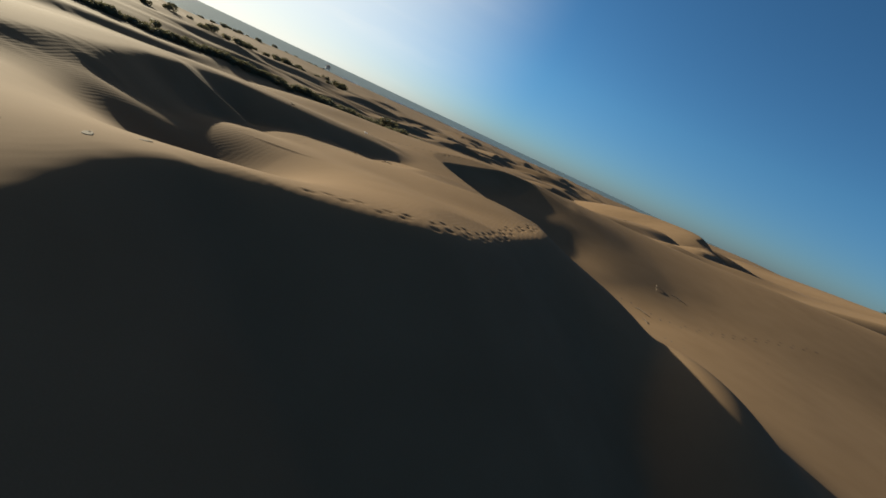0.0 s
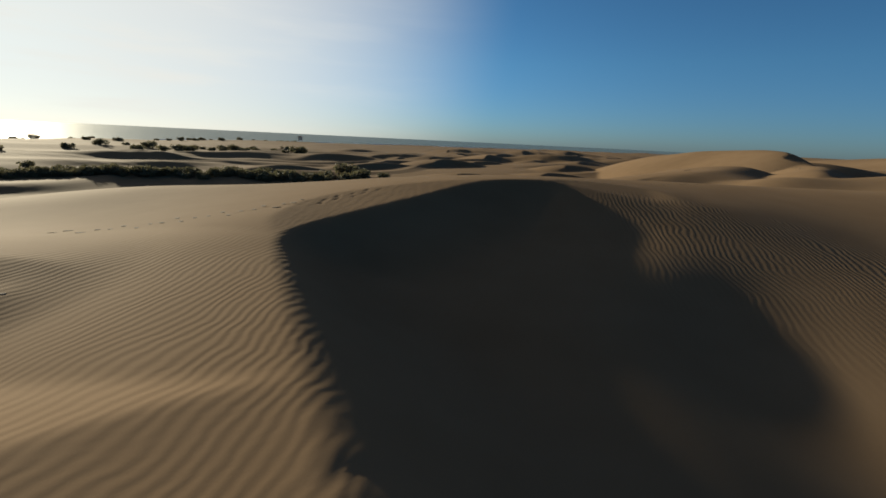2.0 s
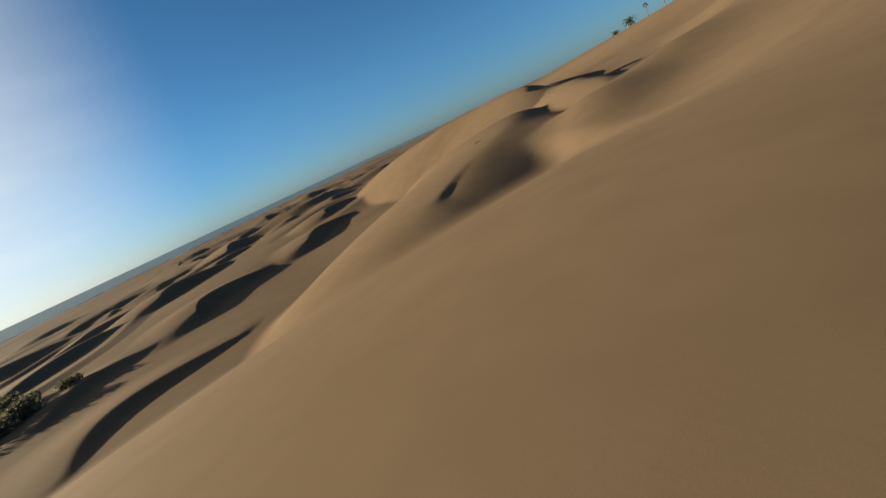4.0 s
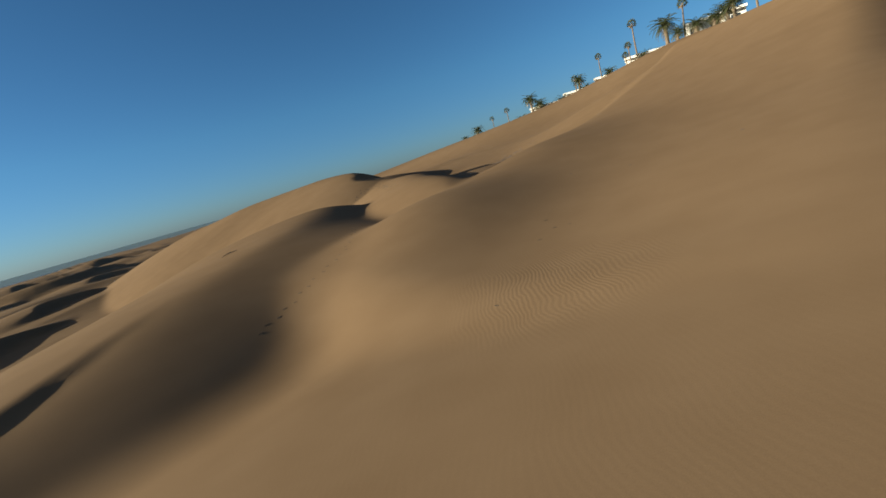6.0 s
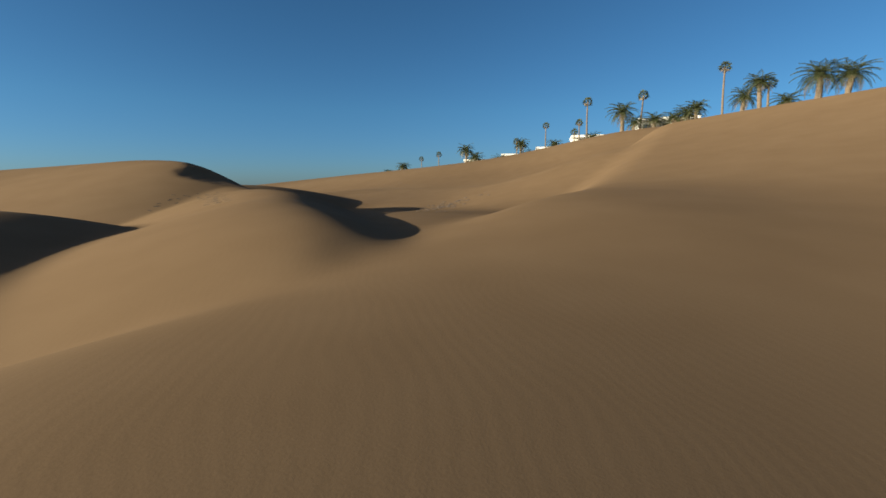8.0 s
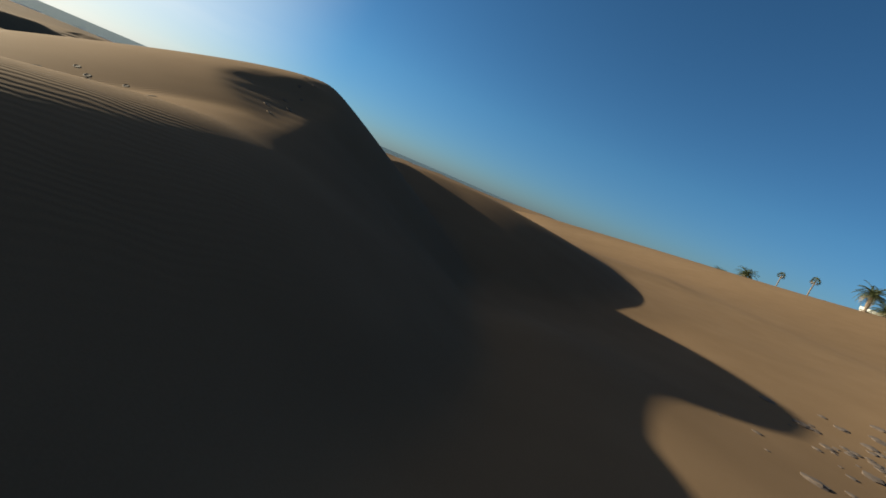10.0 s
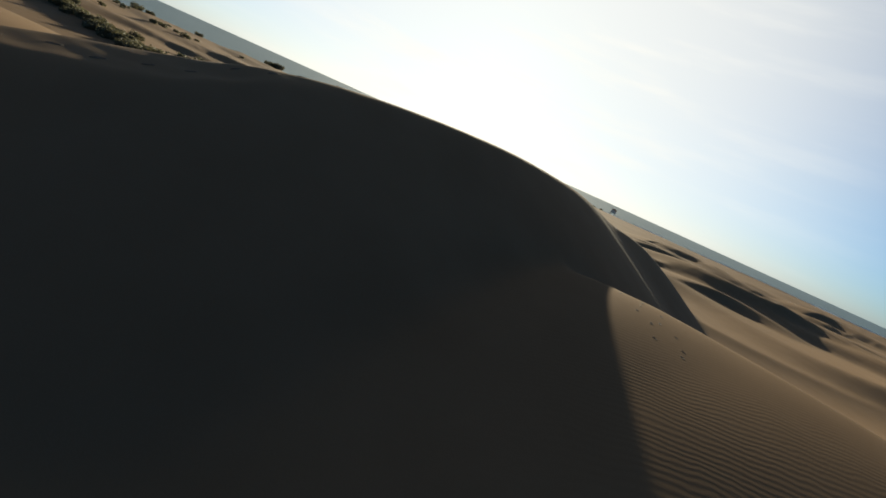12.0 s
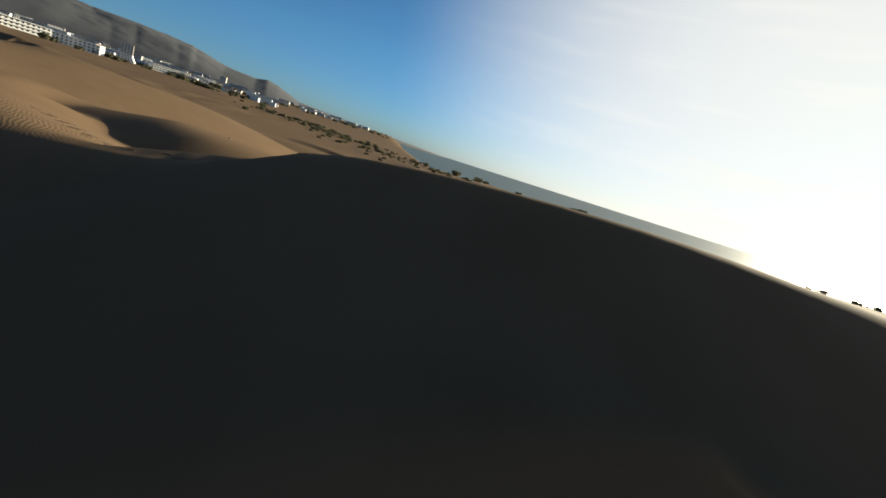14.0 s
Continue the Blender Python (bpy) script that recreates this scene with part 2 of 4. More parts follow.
def land(x, y):
    # the low plain, and the sand sheet that the near dunes stand on
    edge = ((x + 28) * 0.86 - y * 0.51)
    z = -8.8 + 4.1 * step(-6, 30, edge) + 0.5 * (lattice(x / 40, y / 40, 3) - 0.5)
    z += mound(x, y, 96, 58, 24, 20, -35, 6.5) + mound(x, y, 84, 77, 17, 12, 0, 3.4) + mound(x, y, 142, 84, 30, 18, 0, 3.2) + mound(x, y, 92, 105, 18, 28, 0, 2.2)
    # the terrace with the hotel gardens
    z += step(84, 126, x) * np.clip(10.8 - 0.07 * (y - 80), 0, 14) * (1 - step(900, 1500, x))
    z += mound(x, y, 2, 2, 9, 9, 0, -1.6)
    # the land under the town climbs slowly to the hills
    z += 0.014 * np.clip(np.hypot(x - 61, y - 103) - 900, 0, 1600) * step(-150, 150, -y) * step(0, 300, -x)
    # towards the northern shore the sand sinks, so that the sea shows over it
    z -= 3.6 * step(220, 650, np.hypot(x - 25, y - 55)) * (1 - step(150, 260, x - 0.35 * y)) * step(0, 200, y)
    # the long slope that climbs to it
    s = 0.75 * (x - 27) - 0.66 * (y - 64)
    climb = -4.6 + 0.08 * s + 0.0037 * np.clip(s, 0, None) ** 2
    z = soft_max(np.minimum(climb, 5.2) - 9 * (1 - step(44, 58, y) * (1 - step(74, 90, y)) * step(12, 28, x)), z, 1.0)
    # far dune field: crests across the wind, steep on the side away from the sun
    wx, wy = 0.66, -0.75
    u, v = x * wx + y * wy, -x * wy + y * wx
    far = step(48, 85, np.hypot(x - 25, y - 55)) * (1 - step(1500, 2500, np.hypot(x, y)))
    far = far * (1 - np.exp(-((x - 85) / 38) ** 2 - ((y - 85) / 55) ** 2))
    far = far * (1 - step(60, 95, x) * (1 - step(260, 420, y)))
    far = far * (0.32 + 0.38 * step(-70, 10, x - 0.12 * y))
    for size, seed, high in ((34.0, 11, 3.2), (19.0, 23, 2.0), (75.0, 37, 3.2)):
        w = u / size + 1.6 * lattice(v / size / 1.5, u / size / 3.0, seed) + 0.7 * lattice(v / size * 1.6, u / size, seed + 1)
        ph = w - np.floor(w)
        saw = np.where(ph < 0.8, (ph / 0.8) ** 1.3, (1 - ph) / 0.2)
        amp = step(0.38, 0.78, lattice(u / size / 1.3, v / size / 1.9, seed + 2))
        z += far * high * amp * saw
    return z


def ground_heights(x, y):
    z = land(x, y)
    for args in DUNES:
        if "hollow" in args:
            z += mound(x, y, *args["hollow"])
        else:
            dune(z, x, y, **args)
    for swells in (SWELLS_LEFT, SWELLS_RIGHT, SWELLS_FAR):
        for cx, cy, high in swells:
            z += mound(x, y, cx, cy, 2.4, 2.4, 0, high)
    # the whole of the last dune stands on a low swell
    z += 0.7 * (1 - step(26, 48, np.hypot(x - 56, y - 102)))
    # the shore
    coast = shore(y)
    z = np.where(x < coast + 120, z + (-12.6 - z) * step(0, 1, (coast + 40 - x) / 60), z)
    sea_floor = step(0, 1, (coast - x) / 40)
    z = z * (1 - sea_floor) + sea_floor * (-16)
    return z + LIFT


def shore(y):
    """x of the waterline."""
    return np.where(y < 60, -235 - (60 - y) * 4.0, np.where(y < 400, -235.0, -235 + 0.0011 * (y - 400) ** 2))


DUNES = [
    # the ridge that winds under the first part of the flight
    dict(crest=[(-1.95, -8.97, -2.60, 0.20), (-2.46, -2.91, -2.12, 0.20), (-2.91, 1.13, -2.03, 0.15), (-3.67, 4.04, -1.87, 0.12), (-3.45, 5.56, -1.79, 0.12), (-2.33, 6.32, -1.81, 0.12), (-0.88, 7.04, -1.82, 0.12),
                (0.11, 8.30, -1.92, 0.12), (0.71, 9.64, -2.09, 0.12), (1.45, 11.73, -2.28, 0.12), (2.72, 14.63, -2.32, 0.15), (3.12, 16.85, -2.24, 0.20), (3.2, 18.6, -2.10, 0.20), (3.4, 19.5, -2.6, 0.20),
                (3.2, 20.95, -2.95, 0.20), (2.1, 23.25, -3.11, 0.20), (0.92, 25.7, -3.19, 0.20), (-1.6, 30.2, -3.18, 0.20), (-2.74, 32.77, -3.13, 0.20), (-2.23, 34.81, -3.03, 0.20), (-0.06, 37.41, -2.59, 0.20),
                (1.97, 39.72, -2.20, 0.20), (4.24, 40.94, -2.15, 0.2), (5.4, 41.0, -2.3, 1), (6.8, 40.8, -2.48, 4), (8.6, 40.4, -2.7, 8)], wind=0.19, brow=5, reach=32, sink=0.05),
    dict(hollow=(9.8, 31.5, 2.6, 5.5, 0, -0.4)),
    dict(hollow=(-8.3, 11.8, 2.8, 4.2, 35, -1.1)),
    # the low dune behind it, with a nose that splits its slip face in two
    dict(crest=[(-9.6, 7.5, -3.2, 20), (-10.0, 9.2, -3.15, 9), (-10.8, 11.0, -3.0, 0.8), (-11.4, 12.2, -2.75), (-12.1, 13.5, -2.52), (-12.6, 15.2, -2.45), (-12.5, 17.2, -2.45), (-13.3, 19.3, -2.68, 0.2), (-12.8, 21.6, -2.75, 0.8), (-11.0, 23.0, -2.82, 2.2), (-8.8, 25.0, -2.98, 3.5),
                (-7.0, 27.2, -3.12, 5), (-5.8, 28.8, -3.35, 8)], lee=0.66, round_lee=0.15, wind=0.17, brow=8, reach=26, sink=0.08),
    dict(crest=[(-12.7, 17.15, -2.47), (-11.9, 17.4, -2.75), (-11.2, 17.6, -3.1), (-10.4, 17.9, -3.5)], lee=0.6, wind=0.7, brow=0.1, reach=5, soft=0.1),
    # the broad brow beyond it
    dict(crest=[(-12, 42, -3.6), (-4, 44, -3.2), (4, 45.5, -2.6), (11, 46.5, -2.4), (18, 47, -2.4), (26, 46, -2.2), (36, 44, -1.6), (46, 44, -1.0)], lee=0.205, round_lee=9, wind=0.22,
         brow=12, reach=45, soft=1.0),
    dict(crest=[(18, 74, -4.9), (23, 77, -4.0), (28, 80, -3.7), (33, 83.5, -3.5), (38, 89, -3.2)], lee=0.34, round_lee=3, reach=24, soft=0.8),
    dict(hollow=(33, 72, 6.5, 5.5, 40, 1.3)),
    dict(hollow=(30.5, 64.8, 9, 5, 40, -0.38)),
    dict(hollow=(45, 73.5, 9, 5.5, 20, 0.9)),
    dict(hollow=(62, 92, 6, 8, 0, -0.5)),
    dict(crest=[(43, 75, -3.6), (50, 80, -3.68), (54.5, 82.3, -4.0), (60, 86.5, -4.35), (66, 90, -4.4), (74, 94, -4)], lee=0.1, round_lee=8, wind=0.1, brow=8, reach=14, soft=0.5),
    # the dune that the camera circles at the end
    dict(crest=[(38, 72.5, -4.3, 1), (40, 76, -3.3, 2), (42.5, 80.5, -2.95, 3), (45.5, 84.3, -2.95, 3.5), (47.7, 87.2, -2.75, 3.5), (49.3, 90.5, -2.68, 3.5), (50, 93, -2.68, 3), (50.9, 97, -2.1, 1.2), (51.2, 99.5, -1.2, 0.7), (51.2, 102, -0.8, 0.4),
                (50.8, 106, -0.65, 0.5), (49.8, 110, -0.8, 0.5), (48.3, 113.5, -1.0, 0.5), (46, 118, -1.35, 0.5), (44, 124, -2.1, 0.5), (42, 132, -2.8, 1), (40, 140, -3.8, 1)], wind=0.38, brow=3, reach=35, sink=0.12),
    # the low spur that runs out from its foot
    dict(crest=[(53.6, 106.0, -3.45, 1), (55.3, 106.4, -2.8, 3), (56.5, 106.6, -2.48, 7), (58.5, 107.0, -2.42, 9), (61, 107.5, -2.45, 11), (65, 109.0, -2.8, 14), (71, 112.5, -3.4, 16), (80, 118, -4.2, 18)], lee=0.48, round_lee=8, wind=0.55, brow=0.8, reach=26, soft=0.25),
]

# low swells and dips of the sand between the dunes
SWELLS_LEFT = [(-8.2, 11.4, 0.56), (-9.0, 14.6, 0.38), (-10.3, 17.0, -0.09), (-7.7, 20.8, 0.18), (-6.5, 11.2, -1.0), (-5.9, 22.7, -0.32), (-10.2, 18.9, 0.17), (-5.5, 7.6, -0.22), (-4.0, 9.4, -0.26), (-5.1, 20.7, -0.07)]
SWELLS_RIGHT = [(6.0, 14.7, 0.61), (8.3, 13.7, 1.14), (8.9, 10.9, 1.22), (6.2, 17.0, 0.43), (8.0, 32.8, -0.16), (7.9, 30.5, -0.26), (7.8, 37.1, -0.12), (7.3, 34.4, 0.15), (7.6, 26.4, -0.29), (6.3, 24.5, 0.24), (4.3, 18.8, -0.46), (5.8, 16.0, -0.1)]
SWELLS_FAR = [(34.9, 81.6, -0.08), (56.8, 91.6, 0.3)]


def barchan(cx, cy, wide, high):
    """A small crescent dune on the plain, its slip face turned down the wind."""
    base = float(land(np.array([[cx]]), np.array([[cy]]))[0, 0])
    pts = []
    for k in (-1.0, -0.7, -0.35, 0.0, 0.35, 0.7, 1.0):
        b = 0.45 * wide * k * k + 0.12 * wide * math.sin(3 * k + cx)
        pts.append((cx + 0.75 * wide * k + 0.66 * b, cy + 0.66 * wide * k - 0.75 * b, base + 0.62 * high * (1.05 - 0.95 * k * k)))
    return dict(crest=pts, wind=0.16, brow=4, reach=2.5 * wide + 8, soft=0.4)


for spot in ((24, 138, 4, 2.0), (16, 119, 5, 1.9), (-1, 110, 5.5, 1.8), (-8, 142, 6, 2.2), (2, 158, 6, 2.0), (-23, 127, 9, 2.2), (-7, 84, 7, 1.0), (-32, 44.5, 4, 1.3), (-14, 100, 5, 1.2), (-40, 112, 7, 1.4), (70, 265, 9, 3), (-45, 160, 12, 2.4), (-30, 190, 14, 2.6),
             (10, 205, 12, 2.8), (35, 175, 9, 2.4), (45, 225, 12, 2.8), (-60, 240, 14, 2.8), (-10, 260, 14, 3.0), (30, 300, 16, 3.2), (-90, 130, 9, 1.5), (-80, 200, 12, 2.2), (60, 330, 16, 3.2), (-30, 340, 16, 3.0), (95, 230, 10, 3.0)):
    DUNES.append(barchan(*spot))

GROUND_Z = ground_heights(*np.meshgrid(GX, GY))
# the wind takes the knife edge off every crest
def worn(z, at):
    """Smooths the rows of z, which stand at the places at."""
    gap = np.diff(at)[:, None]
    before, after = gap[:-1], gap[1:]
    z[1:-1] = 0.5 * z[1:-1] + 0.5 * (z[:-2] * after + z[2:] * before) / (before + after)


worn(GROUND_Z, GY)
worn(GROUND_Z.T, GX)
# the first ridge's top is drawn with a finer grid and is worn as wide as the rest
FINE_X, FINE_Y = (slice(*np.searchsorted(at, ends)) for at, ends in ((GX, (-5.9, 5.9)), (GY, (5.5, 19.5))))
for _ in range(16):
    worn(GROUND_Z[FINE_Y, FINE_X], GY[FINE_Y])
    worn(GROUND_Z[FINE_Y, FINE_X].T, GX[FINE_X])
# its windward back is one broad smooth slope
BACK_X, BACK_Y = (slice(*np.searchsorted(at, ends)) for at, ends in ((GX, (-8, 6)), (GY, (14.5, 23))))
smooth_back = GROUND_Z[BACK_Y, BACK_X].copy()
for _ in range(90):
    worn(smooth_back, GY[BACK_Y])
    worn(smooth_back.T, GX[BACK_X])
fade = np.clip((3.5 - GX[BACK_X]) / 2.0, 0, 1)
fade = fade * fade * (3 - 2 * fade)
GROUND_Z[BACK_Y, BACK_X] += fade * (smooth_back - GROUND_Z[BACK_Y, BACK_X])


def press_steps(points, stride, seed, deep=0.036, lanes=2):
    """Treads a double row of steps into the sand along a line."""
    rnd = random.Random(seed)
    q = smooth_crest([(x, y, 0) for x, y in points], 0.05)[:, :2]
    s = np.concatenate([[0], np.cumsum(np.linalg.norm(np.diff(q, axis=0), axis=1))])
    for lane in range(lanes):
        for k, d in enumerate(np.arange(0.1 + lane * 0.27, s[-1], stride)):
            d += rnd.uniform(-0.07, 0.07)
            x, y = np.interp(d, s, q[:, 0]), np.interp(d, s, q[:, 1])
            x1, y1 = np.interp(d + 0.3, s, q[:, 0]), np.interp(d + 0.3, s, q[:, 1])
            a = math.atan2(y1 - y, x1 - x)
            o = (0.04 if k % 2 else -0.04) + (lane - (lanes - 1) / 2) * 0.26 + rnd.uniform(-0.05, 0.05)
            x, y = x - math.sin(a) * o, y + math.cos(a) * o
            i, j = np.searchsorted(GX, (x - 0.7, x + 0.7)), np.searchsorted(GY, (y - 0.7, y + 0.7))
            px, py = np.meshgrid(GX[i[0]:i[1]], GY[j[0]:j[1]])
            u, v = (px - x) * math.cos(a) + (py - y) * math.sin(a), (py - y) * math.cos(a) - (px - x) * math.sin(a)
            r = (u / 0.12) ** 2 + (v / 0.055) ** 2
            GROUND_Z[j[0]:j[1], i[0]:i[1]] += deep * rnd.uniform(0.7, 1.15) * (0.14 * np.exp(-r / 3.0) - 1.14 * np.exp(-r ** 1.5))


press_steps([(-2.4, 6.7), (-1.04, 7.4), (-0.55, 7.88), (-0.12, 8.45), (0.2, 9.1), (0.52, 9.75), (0.95, 10.9), (1.28, 11.9), (1.5, 13.0), (1.8, 14.05), (2.25, 14.9), (2.6, 15.6), (2.75, 16.6)], 0.56, 1)
press_steps([(-5.4, 35.2), (-4.2, 35.8), (-3.2, 36.4), (-1.6, 38.4)], 0.6, 2, 0.035)


def build_ground():
    x, y = np.meshgrid(GX, GY)
    z = GROUND_Z
    ny, nx = x.shape
    v = np.stack([x, y, z], -1).reshape(-1, 3)
    i = (np.arange(ny - 1)[:, None] * nx + np.arange(nx - 1)[None, :]).ravel()
    f = np.stack([i, i + 1, i + nx + 1, i + nx], 1)
    me = bpy.data.meshes.new("ground")
    me.vertices.add(len(v))
    me.vertices.foreach_set("co", v.ravel())
    me.loops.add(f.size)
    me.loops.foreach_set("vertex_index", f.ravel())
    me.polygons.add(len(f))
    me.polygons.foreach_set("loop_start", np.arange(len(f)) * 4)
    me.polygons.foreach_set("use_smooth", np.ones(len(f), bool))
    me.update(calc_edges=True)
    me.materials.append(SAND)
    return tagged(new("ground", me), "rippled tan sand dunes with steep dark slip faces", "ground", kind="structure")


GROUND = build_ground()


def sea_material():
    m, nt, b = material("sea_water", 0.5)
    b.inputs["Base Color"].default_value = (0.13, 0.18, 0.20, 1)
    b.inputs["Specular IOR Level"].default_value = 0.06
    b.inputs["IOR"].default_value = 1.33
    geo = nt.nodes.new("ShaderNodeNewGeometry")
    n1 = node(nt, "ShaderNodeTexNoise", Scale=0.05, Detail=8.0, Roughness=0.65)
    mp = nt.nodes.new("ShaderNodeMapping")
    mp.inputs["Scale"].default_value = (2.0, 0.6, 1)
    nt.links.new(geo.outputs["Position"], mp.inputs["Vector"])
    nt.links.new(mp.outputs[0], n1.inputs["Vector"])
    bump = node(nt, "ShaderNodeBump", Strength=0.9, Distance=1.2)
    nt.links.new(n1.outputs[0], bump.inputs["Height"])
    nt.links.new(bump.outputs[0], b.inputs["Normal"])
    return m


def build_sea():
    bm = bmesh.new()
    for co in ((-4200, -1500), (1500, -1500), (1500, 4600), (-4200, 4600)):
        bm.verts.new((*co, SEA))
    bm.faces.new(bm.verts)
    me = bpy.data.meshes.new("sea")
    bm.to_mesh(me)
    bm.free()
    me.materials.append(sea_material())
    return tagged(new("sea", me), "grey-blue ocean with low waves reaching the horizon", "sea", kind="structure")


build_sea()


def height(x, y):
    """The ground's height at a place."""
    i = min(max(int(np.searchsorted(GX, x)), 1), len(GX) - 1)
    j = min(max(int(np.searchsorted(GY, y)), 1), len(GY) - 1)
    a, b = (x - GX[i - 1]) / (GX[i] - GX[i - 1]), (y - GY[j - 1]) / (GY[j] - GY[j - 1])
    h = GROUND_Z
    return float((h[j - 1, i - 1] * (1 - a) + h[j - 1, i] * a) * (1 - b) + (h[j, i - 1] * (1 - a) + h[j, i] * a) * b)


def upright(x, y, turn=0.0, size=1.0, sink=0.0):
    return Matrix.Translation((x, y, height(x, y) - sink)) @ Matrix.Rotation(turn, 4, "Z") @ Matrix.Diagonal((size, size, size, 1))


def lying(x, y, turn=0.0, size=1.0, sink=0.0):
    """A pose flat on the slope."""
    e = 0.07
    n = Vector((height(x - e, y) - height(x + e, y), height(x, y - e) - height(x, y + e), 2 * e)).normalized()
    return Matrix.Translation((x, y, height(x, y) - sink)) @ n.to_track_quat("Z", "Y").to_matrix().to_4x4() @ Matrix.Rotation(turn, 4, "Z") @ Matrix.Diagonal((size, size, size, 1))


def thing(name, label, category, group=""):
    return tagged(new(name), label, category, group)


def part(name, bm, mat, parent, label=""):
    me = bpy.data.meshes.new(name)
    bm.to_mesh(me)
    bm.free()
    for m in (mat if isinstance(mat, (list, tuple)) else [mat]):
        me.materials.append(m)
    ob = new(name, me)
    ob.parent = parent
    return tagged(ob, label) if label else ob


def block(bm, x0, x1, y0, y1, z0, z1):
    v = [bm.verts.new(c) for c in ((x0, y0, z0), (x1, y0, z0), (x1, y1, z0), (x0, y1, z0), (x0, y0, z1), (x1, y0, z1), (x1, y1, z1), (x0, y1, z1))]
    for f in ((3, 2, 1, 0), (4, 5, 6, 7), (0, 1, 5, 4), (1, 2, 6, 5), (2, 3, 7, 6), (3, 0, 4, 7)):
        bm.faces.new([v[i] for i in f])


def tube(bm, path, radii, sides=7):
    rings = []
    for k, (p, r) in enumerate(zip(path, radii)):
        d = (Vector(path[min(k + 1, len(path) - 1)]) - Vector(path[max(k - 1, 0)])).normalized()
        a = d.orthogonal().normalized()
        b = d.cross(a)
        rings.append([bm.verts.new(Vector(p) + (a * math.cos(q) + b * math.sin(q)) * r) for q in (2 * math.pi * i / sides for i in range(sides))])
    for u, w in zip(rings, rings[1:]):
        for i in range(sides):
            bm.faces.new((u[i], u[(i + 1) % sides], w[(i + 1) % sides], w[i]))
    bm.faces.new(rings[-1])
    bm.faces.new(rings[0][::-1])


def mottled(name, dark, light, scale, rough=0.85, bump=0.3, island=False):
    m, nt, b = material(name, rough)
    geo = nt.nodes.new("ShaderNodeNewGeometry")
    n1 = node(nt, "ShaderNodeTexNoise", Scale=scale, Detail=5.0)
    nt.links.new(geo.outputs["Position"], n1.inputs["Vector"])
    f = n1.outputs[0]
    if island:
        f = math_node(nt, "ADD", math_node(nt, "MULTIPLY", f, 0.6), math_node(nt, "MULTIPLY", geo.outputs["Random Per Island"], 0.4))
    nt.links.new(ramp(nt, f, [(0.3, dark), (0.7, light)]), b.inputs["Base Color"])
    if bump:
        bp = node(nt, "ShaderNodeBump", Strength=bump, Distance=0.05)
        nt.links.new(n1.outputs[0], bp.inputs["Height"])
        nt.links.new(bp.outputs[0], b.inputs["Normal"])
    return m


def leaf_material(name, dark, light, scale):
    """Thin leaves, which let some of the light through."""
    m = mottled(name, dark, light, scale, 0.7, 0, True)
    nt = m.node_tree
    b = nt.nodes["Principled BSDF"]
    thin = nt.nodes.new("ShaderNodeBsdfTranslucent")
    nt.links.new(b.inputs["Base Color"].links[0].from_socket, thin.inputs["Color"])
    mix = nt.nodes.new("ShaderNodeMixShader")
    mix.inputs[0].default_value = 0.4
    nt.links.new(b.outputs[0], mix.inputs[1])
    nt.links.new(thin.outputs[0], mix.inputs[2])
    nt.links.new(mix.outputs[0], nt.nodes["Material Output"].inputs["Surface"])
    return m


LEAF = leaf_material("shrub_leaf", (0.07, 0.065, 0.035), (0.16, 0.145, 0.08), 1.5)
TWIG = mottled("dry_wood", (0.07, 0.05, 0.035), (0.18, 0.14, 0.10), 8.0)
FROND = leaf_material("palm_frond", (0.04, 0.055, 0.022), (0.11, 0.125, 0.05), 2.0)
DRY_FROND = mottled("dry_palm_frond", (0.12, 0.085, 0.045), (0.22, 0.17, 0.10), 2.0, 0.8, 0, True)
BARK = mottled("palm_bark", (0.09, 0.065, 0.045), (0.20, 0.155, 0.115), 6.0)
WHITE = mottled("white_render", (0.72, 0.71, 0.68), (0.84, 0.83, 0.80), 0.4, 0.7, 0.1)
CREAM = mottled("cream_render", (0.52, 0.47, 0.39), (0.66, 0.60, 0.50), 0.3, 0.75, 0.1)
GREY = mottled("grey_render", (0.34, 0.34, 0.34), (0.48, 0.47, 0.45), 0.3, 0.75, 0.1)
ROOF = mottled("roof_tiles", (0.22, 0.10, 0.06), (0.36, 0.18, 0.11), 0.8, 0.8, 0.2)
GLASS = mottled("dark_glass", (0.02, 0.025, 0.03), (0.05, 0.06, 0.07), 0.2, 0.15, 0)
# the hills' blue-grey has the haze of distance mixed into the colour
HAZED_ROCK = mottled("haze_tinted_hillside", (0.058, 0.063, 0.074), (0.082, 0.086, 0.094), 0.006, 0.95, 0.1)
FOAM = mottled("sea_foam", (0.62, 0.66, 0.67), (0.85, 0.87, 0.87), 0.08, 0.6, 0)
# sand darkened to paint the shade inside the shallow footprints
PRINT_SHADE = mottled("print_shade_sand", (0.050, 0.034, 0.022), (0.095, 0.065, 0.041), 9.0, 0.95, 0.4)
CRUST = mottled("dark_sand_crust", (0.065, 0.049, 0.041), (0.12, 0.088, 0.068), 3.0, 0.95, 0.4)
PLASTIC = mottled("white_plastic", (0.75, 0.75, 0.74), (0.85, 0.85, 0.84), 20.0, 0.4, 0.1)


